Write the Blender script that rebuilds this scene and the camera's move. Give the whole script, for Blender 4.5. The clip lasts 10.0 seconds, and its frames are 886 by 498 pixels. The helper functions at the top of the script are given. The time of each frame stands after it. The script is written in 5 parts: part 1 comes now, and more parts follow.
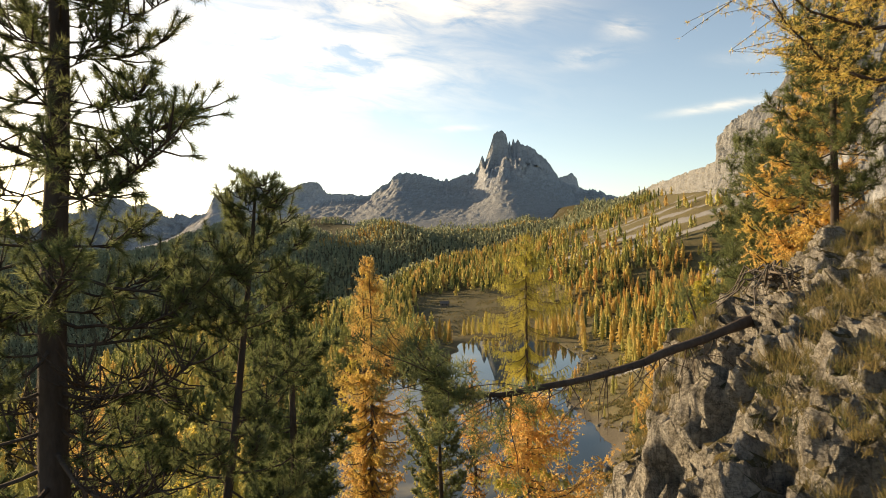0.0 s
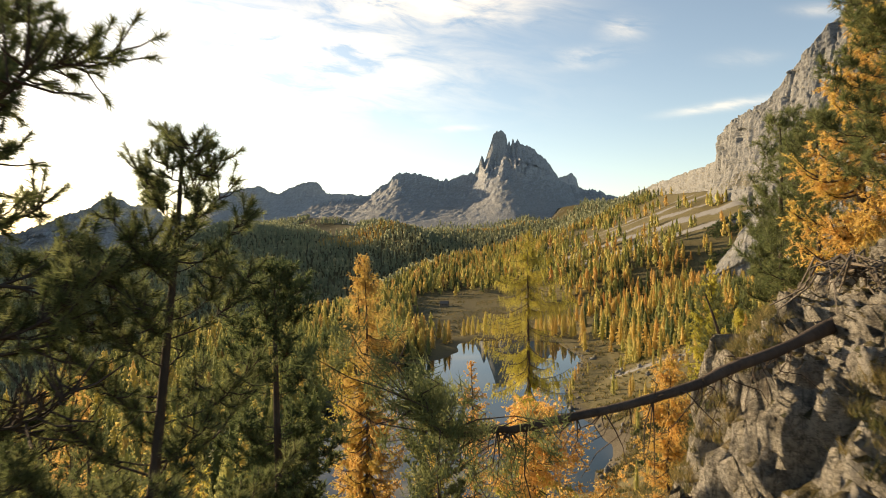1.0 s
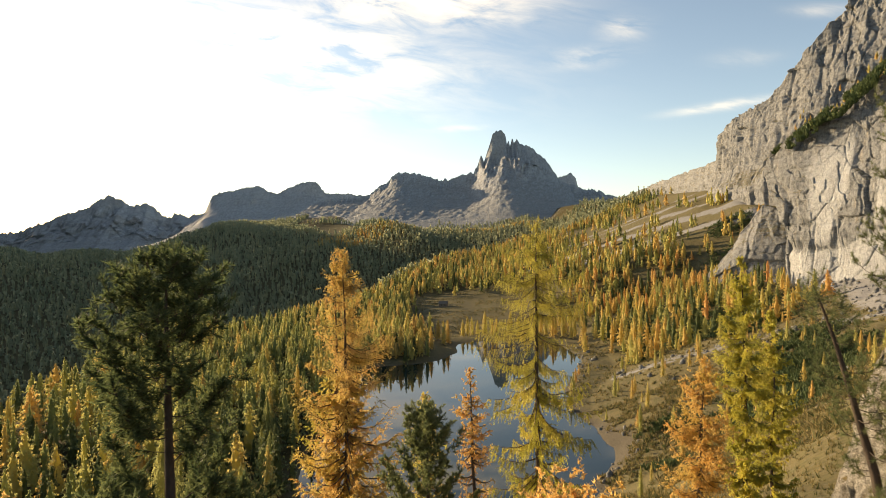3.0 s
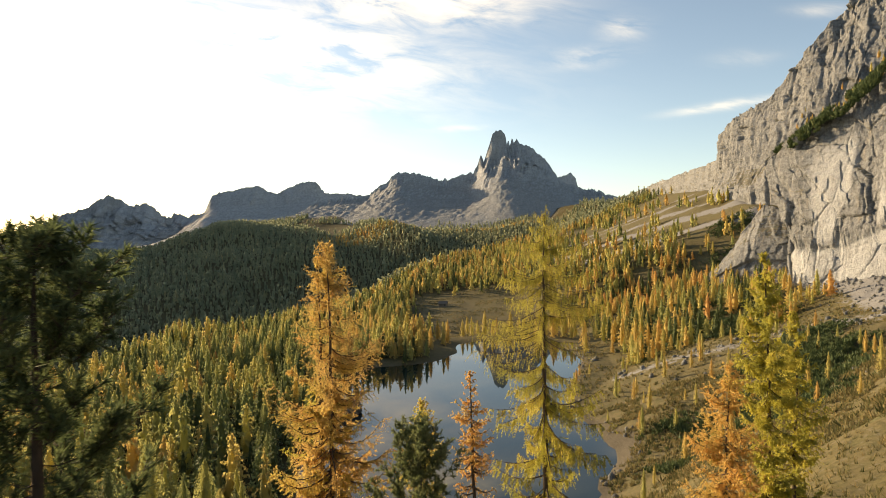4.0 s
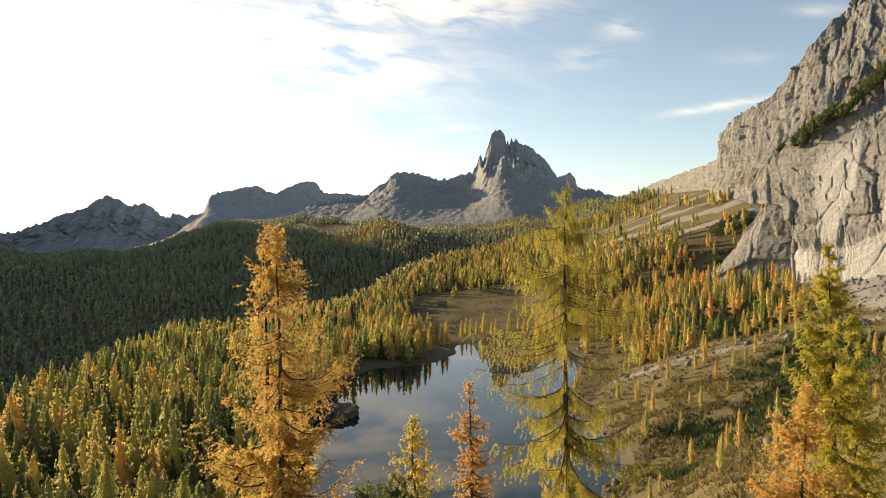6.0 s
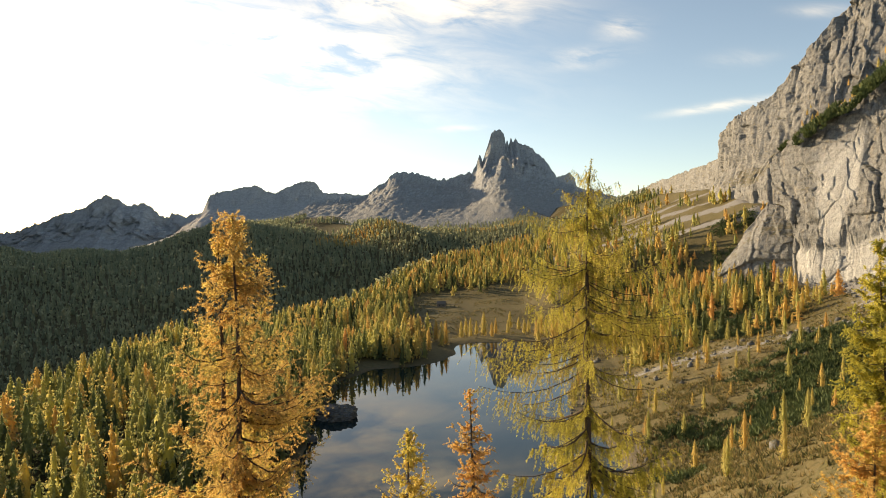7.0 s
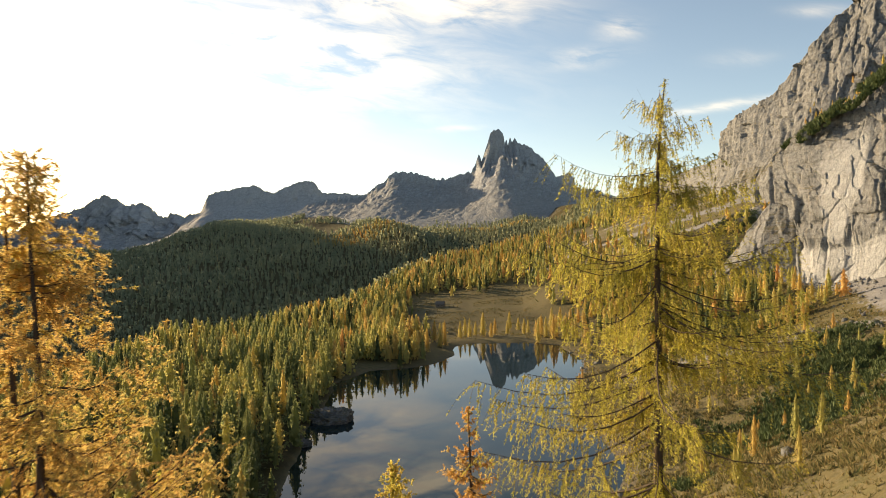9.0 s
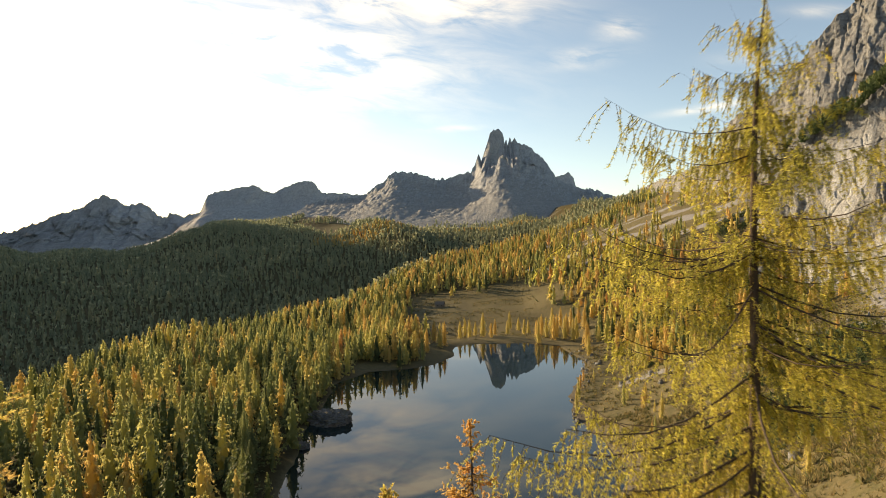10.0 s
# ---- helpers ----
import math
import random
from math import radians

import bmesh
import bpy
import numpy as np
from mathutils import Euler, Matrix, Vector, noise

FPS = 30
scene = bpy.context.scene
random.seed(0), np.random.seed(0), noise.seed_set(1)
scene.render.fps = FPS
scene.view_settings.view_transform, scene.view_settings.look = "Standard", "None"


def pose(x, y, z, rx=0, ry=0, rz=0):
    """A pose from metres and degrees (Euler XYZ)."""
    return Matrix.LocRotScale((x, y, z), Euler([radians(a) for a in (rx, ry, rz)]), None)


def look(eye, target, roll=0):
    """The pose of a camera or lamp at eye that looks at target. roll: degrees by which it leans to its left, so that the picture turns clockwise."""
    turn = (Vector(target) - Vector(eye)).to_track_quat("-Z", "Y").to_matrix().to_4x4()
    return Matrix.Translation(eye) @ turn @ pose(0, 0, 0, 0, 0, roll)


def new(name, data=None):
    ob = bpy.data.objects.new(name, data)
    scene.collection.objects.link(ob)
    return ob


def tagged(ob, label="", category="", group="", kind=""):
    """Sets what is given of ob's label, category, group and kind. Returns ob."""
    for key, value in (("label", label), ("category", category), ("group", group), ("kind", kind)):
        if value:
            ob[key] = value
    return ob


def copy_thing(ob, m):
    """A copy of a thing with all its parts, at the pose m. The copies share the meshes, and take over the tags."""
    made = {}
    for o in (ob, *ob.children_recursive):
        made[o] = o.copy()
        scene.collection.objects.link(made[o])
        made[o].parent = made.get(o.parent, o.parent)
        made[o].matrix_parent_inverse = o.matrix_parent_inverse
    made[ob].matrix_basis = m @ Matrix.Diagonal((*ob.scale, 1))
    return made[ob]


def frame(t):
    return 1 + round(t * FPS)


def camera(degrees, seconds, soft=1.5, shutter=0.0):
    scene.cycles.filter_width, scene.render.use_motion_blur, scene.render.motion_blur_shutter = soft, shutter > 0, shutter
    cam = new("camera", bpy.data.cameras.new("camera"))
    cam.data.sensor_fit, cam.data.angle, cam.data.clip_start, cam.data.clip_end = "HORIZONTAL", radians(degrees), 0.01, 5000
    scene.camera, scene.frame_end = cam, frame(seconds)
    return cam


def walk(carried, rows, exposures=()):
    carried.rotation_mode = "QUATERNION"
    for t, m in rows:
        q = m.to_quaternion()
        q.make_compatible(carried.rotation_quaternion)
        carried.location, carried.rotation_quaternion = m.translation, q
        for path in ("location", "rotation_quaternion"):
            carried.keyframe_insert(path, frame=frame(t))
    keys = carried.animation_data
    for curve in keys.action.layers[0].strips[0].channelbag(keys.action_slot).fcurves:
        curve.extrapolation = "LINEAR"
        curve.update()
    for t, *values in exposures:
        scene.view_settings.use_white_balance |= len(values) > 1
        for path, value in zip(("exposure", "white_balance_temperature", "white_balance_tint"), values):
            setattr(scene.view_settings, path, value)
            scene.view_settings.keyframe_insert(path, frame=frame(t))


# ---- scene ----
cam = camera(70.0, 10.0, soft=0.85, shutter=0.4)
# camera path: an aerial camera gliding forward
PATH = [
    (0, (-0.047, -0.428, 70.271), (-0.06, 1.572, 70.252), -0.58),
    (0.5, (-0.034, 0.047, 70.222), (-0.047, 2.047, 70.203), -0.58),
    (1, (-0.008, 0.717, 70.166), (-0.02, 2.717, 70.147), -0.58),
    (1.5, (0.016, 1.455, 70.12), (0.004, 3.455, 70.101), -0.58),
    (2, (0.092, 2.595, 70.029), (0.081, 4.595, 70.01), -0.58),
    (2.5, (0.159, 3.945, 69.972), (0.149, 5.945, 69.953), -0.58),
    (4, (0.287, 7.896, 69.603), (0.278, 9.896, 69.584), -0.58),
    (4.5, (0.351, 9.244, 69.552), (0.343, 11.244, 69.533), -0.58),
    (5, (0.442, 10.583, 69.439), (0.435, 12.583, 69.42), -0.58),
    (5.5, (0.492, 11.972, 69.303), (0.485, 13.972, 69.284), -0.58),
    (7, (0.532, 16.494, 69.021), (0.527, 18.494, 69.002), -0.58),
    (7.5, (0.615, 17.955, 68.91), (0.611, 19.955, 68.891), -0.58),
    (8, (0.678, 19.38, 68.791), (0.675, 21.38, 68.772), -0.58),
    (8.5, (0.716, 20.848, 68.711), (0.713, 22.848, 68.692), -0.58),
    (9, (0.792, 22.332, 68.628), (0.79, 24.332, 68.609), -0.58),
    (9.5, (0.804, 23.802, 68.574), (0.802, 25.802, 68.555), -0.58),
    (10, (0.798, 25.254, 68.508), (0.797, 27.254, 68.489), -0.58),
]
walk(cam, [(t, look(eye, target, roll)) for t, eye, target, roll in PATH], exposures=((0, 0.96, 8950, 10), (10, 0.96, 8950, 10)))

# ---- world and sun ----
SUN_AZ, SUN_EL = radians(-53.0), radians(15.0)   # azimuth from +y, towards +x
world = bpy.data.worlds.new("sky")
scene.world = world
world.use_nodes = True
wn, wl = world.node_tree.nodes, world.node_tree.links
background = wn["Background"]
sky = wn.new("ShaderNodeTexSky")
sky.sky_type, sky.sun_disc = "NISHITA", False
sky.sun_elevation, sky.sun_rotation = SUN_EL, SUN_AZ
sky.altitude, sky.air_density, sky.dust_density, sky.ozone_density = 2000.0, 1.0, 3.4, 1.7
background.inputs["Strength"].default_value = 0.13


def wmath(op, a, b=None, c=None):
    n = wn.new("ShaderNodeMath")
    n.operation = op
    for k, v in enumerate((a, b, c)):
        if v is None:
            continue
        if isinstance(v, (int, float)):
            n.inputs[k].default_value = v
        else:
            wl.new(v, n.inputs[k])
    return n.outputs[0]


# thin cirrus: stretched noise over the sky plane, gathered in a few banks
wcoord = wn.new("ShaderNodeTexCoord")
wsep = wn.new("ShaderNodeSeparateXYZ")
wl.new(wcoord.outputs["Generated"], wsep.inputs[0])
across = wmath("DIVIDE", wsep.outputs[0], wmath("MAXIMUM", wsep.outputs[1], 0.05))
height = wmath("DIVIDE", wsep.outputs[2], wmath("MAXIMUM", wsep.outputs[1], 0.05))
wcomb = wn.new("ShaderNodeCombineXYZ")
wl.new(wmath("ADD", across, wmath("MULTIPLY", height, 0.35)), wcomb.inputs[0])
wl.new(wmath("MULTIPLY", wmath("ADD", height, wmath("MULTIPLY", across, 0.12)), 3.4), wcomb.inputs[1])
wnoise = wn.new("ShaderNodeTexNoise")
wnoise.inputs["Scale"].default_value, wnoise.inputs["Detail"].default_value = 9.0, 7.0
wnoise.inputs["Roughness"].default_value, wnoise.inputs["Distortion"].default_value = 0.6, 0.5
wl.new(wcomb.outputs[0], wnoise.inputs["Vector"])
# (across, height, half width, half height, slant, thickness)
BANKS = [(-0.06, 0.385, 0.17, 0.045, -0.02, 1.0), (-0.15, 0.315, 0.13, 0.020, -0.24, 0.75),
         (-0.28, 0.31, 0.26, 0.075, -0.12, 0.8), (0.22, 0.29, 0.06, 0.016, 0.12, 0.26), (0.28, 0.335, 0.035, 0.02, 0.1, 0.26),
         (0.44, 0.212, 0.07, 0.007, 0.14, 0.5), (0.01, 0.18, 0.06, 0.006, 0.05, 0.2), (0.6, 0.36, 0.05, 0.009, 0.0, 0.22),
         (0.47, 0.285, 0.05, 0.012, 0.05, 0.12)]
cover = None
for bx, bh, bw, bt, slant, thick in BANKS:
    dx = wmath("SUBTRACT", across, bx)
    dh = wmath("SUBTRACT", wmath("SUBTRACT", height, bh), wmath("MULTIPLY", dx, slant))
    r2 = wmath("ADD", wmath("POWER", wmath("ABSOLUTE", wmath("DIVIDE", dx, bw)), 2.0),
               wmath("POWER", wmath("ABSOLUTE", wmath("DIVIDE", dh, bt)), 2.0))
    bank = wmath("MULTIPLY", wmath("POWER", 2.718, wmath("MULTIPLY", r2, -1.0)), thick)
    cover = bank if cover is None else wmath("MAXIMUM", cover, bank)
wisp = wmath("MULTIPLY_ADD", wnoise.outputs[0], 4.2, -1.55)
wclamp = wn.new("ShaderNodeClamp")
wl.new(wmath("MULTIPLY", wisp, cover), wclamp.inputs[0])
wmix = wn.new("ShaderNodeMix")
wmix.data_type = "RGBA"
wl.new(wclamp.outputs[0], wmix.inputs["Factor"])
wl.new(sky.outputs[0], wmix.inputs["A"])
wmix.inputs["B"].default_value = (7.0, 6.6, 6.1, 1)
wl.new(wmix.outputs["Result"], background.inputs["Color"])

sun_data = bpy.data.lights.new("sun", "SUN")
sun_data.energy, sun_data.angle, sun_data.color = 4.9, radians(0.6), (1.0, 0.84, 0.64)
sun = new("sun", sun_data)
sun.matrix_world = look((0, 0, 300), Vector((0, 0, 300)) - Vector((math.sin(SUN_AZ) * math.cos(SUN_EL), math.cos(SUN_AZ) * math.cos(SUN_EL), math.sin(SUN_EL))))

# ---- materials ----


class Mat:
    """A small helper round one node material."""

    def __init__(self, name):
        self.mat = bpy.data.materials.new(name)
        self.mat.use_nodes = True
        self.n, self.l = self.mat.node_tree.nodes, self.mat.node_tree.links
        self.n.clear()
        self.out = self.n.new("ShaderNodeOutputMaterial")
        self.pos = self.n.new("ShaderNodeTexCoord").outputs["Object"]

    def put(self, socket, v):
        if isinstance(v, bpy.types.NodeSocket):
            self.l.new(v, socket)
        elif isinstance(v, tuple) and len(v) == 3 and socket.type == "RGBA":
            socket.default_value = (*v, 1)
        else:
            socket.default_value = v

    def math(self, op, a, b=0.0, clamp=False):
        m = self.n.new("ShaderNodeMath")
        m.operation, m.use_clamp = op, clamp
        self.put(m.inputs[0], a), self.put(m.inputs[1], b)
        return m.outputs[0]

    def stretch(self, sx, sy, sz):
        m = self.n.new("ShaderNodeMapping")
        m.inputs["Scale"].default_value = (sx, sy, sz)
        self.l.new(self.pos, m.inputs["Vector"])
        return m.outputs[0]

    def noise(self, scale, detail=5.0, rough=0.55, vec=None, twist=0.0):
        m = self.n.new("ShaderNodeTexNoise")
        m.inputs["Scale"].default_value, m.inputs["Detail"].default_value = scale, detail
        m.inputs["Roughness"].default_value, m.inputs["Distortion"].default_value = rough, twist
        self.l.new(vec or self.pos, m.inputs["Vector"])
        return m.outputs[0]

    def step(self, v, lo, hi):
        m = self.n.new("ShaderNodeMapRange")
        m.interpolation_type = "SMOOTHSTEP"
        self.put(m.inputs["Value"], v)
        m.inputs["From Min"].default_value, m.inputs["From Max"].default_value = lo, hi
        return m.outputs[0]

    def ramp(self, v, *stops):
        m = self.n.new("ShaderNodeValToRGB")
        els = m.color_ramp.elements
        while len(els) < len(stops):
            els.new(0.5)
        for e, (p, c) in zip(els, stops):
            e.position, e.color = p, (*c, 1)
        self.put(m.inputs[0], v)
        return m.outputs[0]

    def mix(self, f, a, b, blend="MIX"):
        m = self.n.new("ShaderNodeMix")
        m.data_type, m.blend_type = "RGBA", blend
        self.put(m.inputs["Factor"], f), self.put(m.inputs["A"], a), self.put(m.inputs["B"], b)
        return m.outputs["Result"]

    def attr(self, name):
        m = self.n.new("ShaderNodeAttribute")
        m.attribute_name = name
        return m.outputs["Fac"]

    def normal_z(self):
        g = self.n.new("ShaderNodeNewGeometry")
        s = self.n.new("ShaderNodeSeparateXYZ")
        self.l.new(g.outputs["True Normal"], s.inputs[0])
        return s.outputs[2]

    def island(self):
        return self.n.new("ShaderNodeNewGeometry").outputs["Random Per Island"]

    def object_random(self):
        return self.n.new("ShaderNodeObjectInfo").outputs["Random"]

    def finish(self, color, rough=0.85, bump=None, strength=0.5, distance=0.05, spec=0.3, translucent=0.0):
        b = self.n.new("ShaderNodeBsdfPrincipled")
        self.put(b.inputs["Base Color"], color), self.put(b.inputs["Roughness"], rough)
        b.inputs["Specular IOR Level"].default_value = spec
        if bump is not None:
            m = self.n.new("ShaderNodeBump")
            m.inputs["Strength"].default_value, m.inputs["Distance"].default_value = strength, distance
            self.l.new(bump, m.inputs["Height"])
            self.l.new(m.outputs[0], b.inputs["Normal"])
        last = b.outputs[0]
        if translucent:
            t = self.n.new("ShaderNodeBsdfTranslucent")
            self.put(t.inputs["Color"], color)
            s = self.n.new("ShaderNodeMixShader")
            s.inputs[0].default_value = translucent
            self.l.new(b.outputs[0], s.inputs[1]), self.l.new(t.outputs[0], s.inputs[2])
            last = s.outputs[0]
        self.l.new(last, self.out.inputs[0])
        return self.mat


def rock_material(name, grain, dark, light, warm, veg=0.0, streak=1.0, crackle=0.25, relief=1.3):
    m = Mat(name)
    big = m.noise(0.06 * grain, 6, 0.6)
    fine = m.noise(0.9 * grain, 7, 0.7)
    bands = m.noise(0.12 * grain, 5, 0.6, m.stretch(0.35, 0.35, 2.2))
    runs = m.noise(0.22 * grain, 5, 0.6, m.stretch(1.6, 1.6, 0.16))
    c = m.ramp(m.math("MULTIPLY_ADD", big, 0.6), (0.18, dark), (0.42, light))
    c = m.mix(m.math("MULTIPLY", m.step(fine, 0.47, 0.57), 0.75), c, light)
    c = m.mix(m.math("MULTIPLY", m.step(m.noise(0.4 * grain, 5, 0.65), 0.52, 0.60), 0.65), c, dark)
    speck = m.noise(2.6 * grain, 5, 0.75)
    c = m.mix(m.math("MULTIPLY", m.step(speck, 0.48, 0.66), 0.5), c, tuple(0.55 * v for v in dark))
    c = m.mix(m.math("MULTIPLY", m.step(speck, 0.50, 0.34), 0.5), c, tuple(1.25 * v for v in light))
    c = m.mix(m.math("MULTIPLY", m.step(bands, 0.5, 0.68), 0.45), c, dark)
    c = m.mix(m.math("MULTIPLY", m.step(runs, 0.56, 0.72), 0.75 * streak), c, warm)
    c = m.mix(m.math("MULTIPLY", m.step(m.noise(0.35 * grain, 4, 0.6, m.stretch(1.4, 1.4, 0.12)), 0.6, 0.75), 0.6 * streak), c, tuple(0.5 * v for v in dark))
    c = m.mix(m.math("MULTIPLY", m.attr("pale"), m.step(m.noise(0.11 * grain, 5, 0.65, m.stretch(1.2, 1.2, 0.3)), 0.26, 0.5)), c, tuple(min(0.66, 1.6 * v) for v in light))
    if veg:
        grass = m.ramp(m.noise(0.5 * grain, 4), (0.35, (0.055, 0.065, 0.02)), (0.65, (0.20, 0.14, 0.045)))
        flat = m.step(m.math("ADD", m.normal_z(), m.math("MULTIPLY", m.math("SUBTRACT", fine, 0.5), 0.9)), 0.62 - 0.1 * veg, 0.85 - 0.1 * veg)
        c = m.mix(m.math("MULTIPLY", flat, min(1.0, veg)), c, grass)
    cell = m.n.new("ShaderNodeTexVoronoi")
    cell.feature = "DISTANCE_TO_EDGE"
    cell.inputs["Scale"].default_value = 0.33 * grain
    warped = m.n.new("ShaderNodeVectorMath")
    warped.operation = "MULTIPLY_ADD"
    wob = m.n.new("ShaderNodeTexNoise")
    wob.inputs["Scale"].default_value = 0.3 * grain
    m.l.new(m.pos, wob.inputs["Vector"])
    m.l.new(wob.outputs["Color"], warped.inputs[0])
    warped.inputs[1].default_value = (4.5 / grain,) * 3
    m.l.new(m.stretch(1.0, 1.0, 0.5), warped.inputs[2])
    m.l.new(warped.outputs[0], cell.inputs["Vector"])
    crack = m.step(cell.outputs["Distance"], 0.0, 0.09)
    c = m.mix(m.math("MULTIPLY", m.math("SUBTRACT", 1.0, crack), crackle), c, tuple(0.45 * v for v in dark))
    # thin upright cracks and level seams
    for scale, way, deep in ((0.5, (1.5, 1.5, 0.22), 0.55), (0.35, (0.4, 0.4, 2.4), 0.4), (1.3, (1.3, 1.3, 0.5), 0.4)):
        line = m.math("ABSOLUTE", m.math("SUBTRACT", m.noise(scale * grain, 4, 0.6, m.stretch(*way)), 0.5))
        c = m.mix(m.math("MULTIPLY", m.step(line, 0.022, 0.004), deep * min(1.0, 2.5 * crackle)), c, tuple(0.4 * v for v in dark))
    h = m.math("ADD", m.math("ADD", m.math("MULTIPLY", speck, 0.9), m.math("MULTIPLY", fine, 1.0)), m.math("ADD", m.math("MULTIPLY", m.math("ADD", bands, runs), 0.4), m.math("MULTIPLY", crack, 0.5 * crackle)))
    return m.finish(c, 0.92, h, 1.0, relief / grain, 0.15)


def ground_material():
    m = Mat("alpine_ground")
    big, mid, fine = m.noise(0.02, 5), m.noise(0.16, 6, 0.65), m.noise(1.7, 6, 0.7)
    grass = m.ramp(mid, (0.3, (0.10, 0.096, 0.044)), (0.5, (0.17, 0.138, 0.072)), (0.72, (0.125, 0.125, 0.055)))
    grass = m.mix(m.math("MULTIPLY", m.step(big, 0.4, 0.62), 0.5), grass, (0.145, 0.118, 0.06))
    grass = m.mix(m.math("MULTIPLY", fine, 0.5), grass, (0.048, 0.042, 0.02))
    heath = m.noise(0.55, 5, 0.7)
    grass = m.mix(m.math("MULTIPLY", m.step(heath, 0.49, 0.62), 0.45), grass, (0.045, 0.048, 0.022))
    grass = m.mix(m.math("MULTIPLY", m.step(m.noise(0.9, 4, 0.7), 0.55, 0.66), 0.6), grass, (0.17, 0.15, 0.115))
    floor = m.ramp(mid, (0.35, (0.035, 0.030, 0.013)), (0.65, (0.075, 0.060, 0.020)))
    c = m.mix(m.attr("wood"), grass, floor)
    stone = m.ramp(fine, (0.3, (0.13, 0.128, 0.126)), (0.7, (0.29, 0.285, 0.28)))
    rubble = m.math("ADD", m.attr("scree"), m.math("MULTIPLY", m.math("SUBTRACT", m.noise(0.28, 6, 0.75), 0.5), 1.7))
    c = m.mix(m.step(rubble, 0.45, 0.62), c, stone)
    shore = m.ramp(fine, (0.3, (0.06, 0.05, 0.035)), (0.7, (0.135, 0.118, 0.09)))
    c = m.mix(m.attr("shore"), c, shore)
    return m.finish(c, 0.95, m.math("ADD", mid, fine), 0.7, 0.5, 0.1)


def needle_material(name, stops, translucent=0.45, wobble=0.3, rough=0.6):
    """Needles whose hue follows the tree's own tint and each sprig's chance."""
    m = Mat(name)
    v = m.math("ADD", m.attr("tint"), m.math("MULTIPLY", m.math("SUBTRACT", m.attr("sprig"), 0.5), wobble))
    c = m.ramp(v, *stops)
    return m.finish(c, rough, None, spec=0.12, translucent=translucent)


def bark_material(name, dark, light, scale=9.0):
    m = Mat(name)
    a = m.noise(scale, 6, 0.7, m.stretch(1, 1, 0.25))
    b = m.noise(scale * 0.2, 3)
    c = m.mix(m.math("MULTIPLY", b, 0.5), m.ramp(a, (0.3, dark), (0.7, light)), tuple(0.6 * v for v in light))
    return m.finish(c, 0.95, a, 0.9, 0.03, 0.1)


def water_material():
    m = Mat("lake_water")
    b = m.n.new("ShaderNodeBsdfPrincipled")
    c = m.ramp(m.noise(0.03, 3), (0.3, (0.006, 0.014, 0.016)), (0.7, (0.010, 0.022, 0.022)))
    m.put(b.inputs["Base Color"], c)
    b.inputs["Roughness"].default_value, b.inputs["IOR"].default_value = 0.015, 1.333
    b.inputs["Specular IOR Level"].default_value = 0.5
    bump = m.n.new("ShaderNodeBump")
    bump.inputs["Strength"].default_value, bump.inputs["Distance"].default_value = 0.012, 0.05
    m.l.new(m.noise(0.35, 3, 0.5, m.stretch(1, 0.3, 1)), bump.inputs["Height"])
    m.l.new(bump.outputs[0], b.inputs["Normal"])
    m.l.new(b.outputs[0], m.out.inputs[0])
    return m.mat


CLIFF_ROCK = rock_material("cliff_limestone", 1.0, (0.095, 0.10, 0.105), (0.262, 0.27, 0.275), (0.36, 0.32, 0.265), 0.6, 0.9, 0.22, 0.7)
# distant rock coloured paler and bluer than the near cliff, standing in for haze
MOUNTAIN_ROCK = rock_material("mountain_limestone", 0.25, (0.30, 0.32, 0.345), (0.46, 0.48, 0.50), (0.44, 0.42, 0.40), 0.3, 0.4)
HAZED_ROCK = rock_material("hazed_far_rock", 0.2, (0.40, 0.41, 0.43), (0.55, 0.56, 0.57), (0.55, 0.53, 0.51), 0.2, 0.3)
CRAG_ROCK = rock_material("crag_limestone", 14.0, (0.13, 0.12, 0.10), (0.50, 0.47, 0.42), (0.48, 0.41, 0.32), 0.9, 0.4, 0.3, 1.6)
GROUND = ground_material()
WATER = water_material()
LARCH = needle_material("larch_needles", ((0.0, (0.20, 0.22, 0.08)), (0.3, (0.58, 0.53, 0.12)), (0.55, (0.68, 0.49, 0.19)),
                                          (0.8, (0.72, 0.44, 0.17)), (1.0, (0.58, 0.31, 0.12))), 0.68, 0.35, 0.75)
FOREST = needle_material("forest_needles", ((0.0, (0.22, 0.255, 0.11)), (0.3, (0.48, 0.455, 0.17)), (0.55, (0.62, 0.46, 0.17)),
                                            (0.8, (0.64, 0.40, 0.16)), (1.0, (0.52, 0.29, 0.13))), 0.5, 0.25, 0.85)
# greyer needles, lifted in colour for the haze over the shaded flank
HAZED_VALLEY = needle_material("hazed_valley_needles", ((0.0, (0.26, 0.29, 0.19)), (0.6, (0.36, 0.37, 0.23)), (1.0, (0.46, 0.39, 0.22))), 0.5, 0.15, 0.9)
PINE = needle_material("pine_needles", ((0.0, (0.075, 0.105, 0.048)), (0.45, (0.155, 0.185, 0.082)), (0.8, (0.22, 0.235, 0.11)),
                                        (1.0, (0.28, 0.24, 0.12))), 0.5, 0.6, 0.65)
BUSH = needle_material("dwarf_pine_needles", ((0.0, (0.045, 0.07, 0.032)), (0.6, (0.085, 0.118, 0.05)), (1.0, (0.11, 0.13, 0.05))), 0.15, 0.5)
GRASS = needle_material("dry_grass", ((0.0, (0.06, 0.075, 0.03)), (0.5, (0.18, 0.155, 0.07)), (1.0, (0.31, 0.235, 0.11))), 0.35, 0.7, 0.8)
BARK = bark_material("larch_bark", (0.045, 0.035, 0.027), (0.13, 0.10, 0.08))
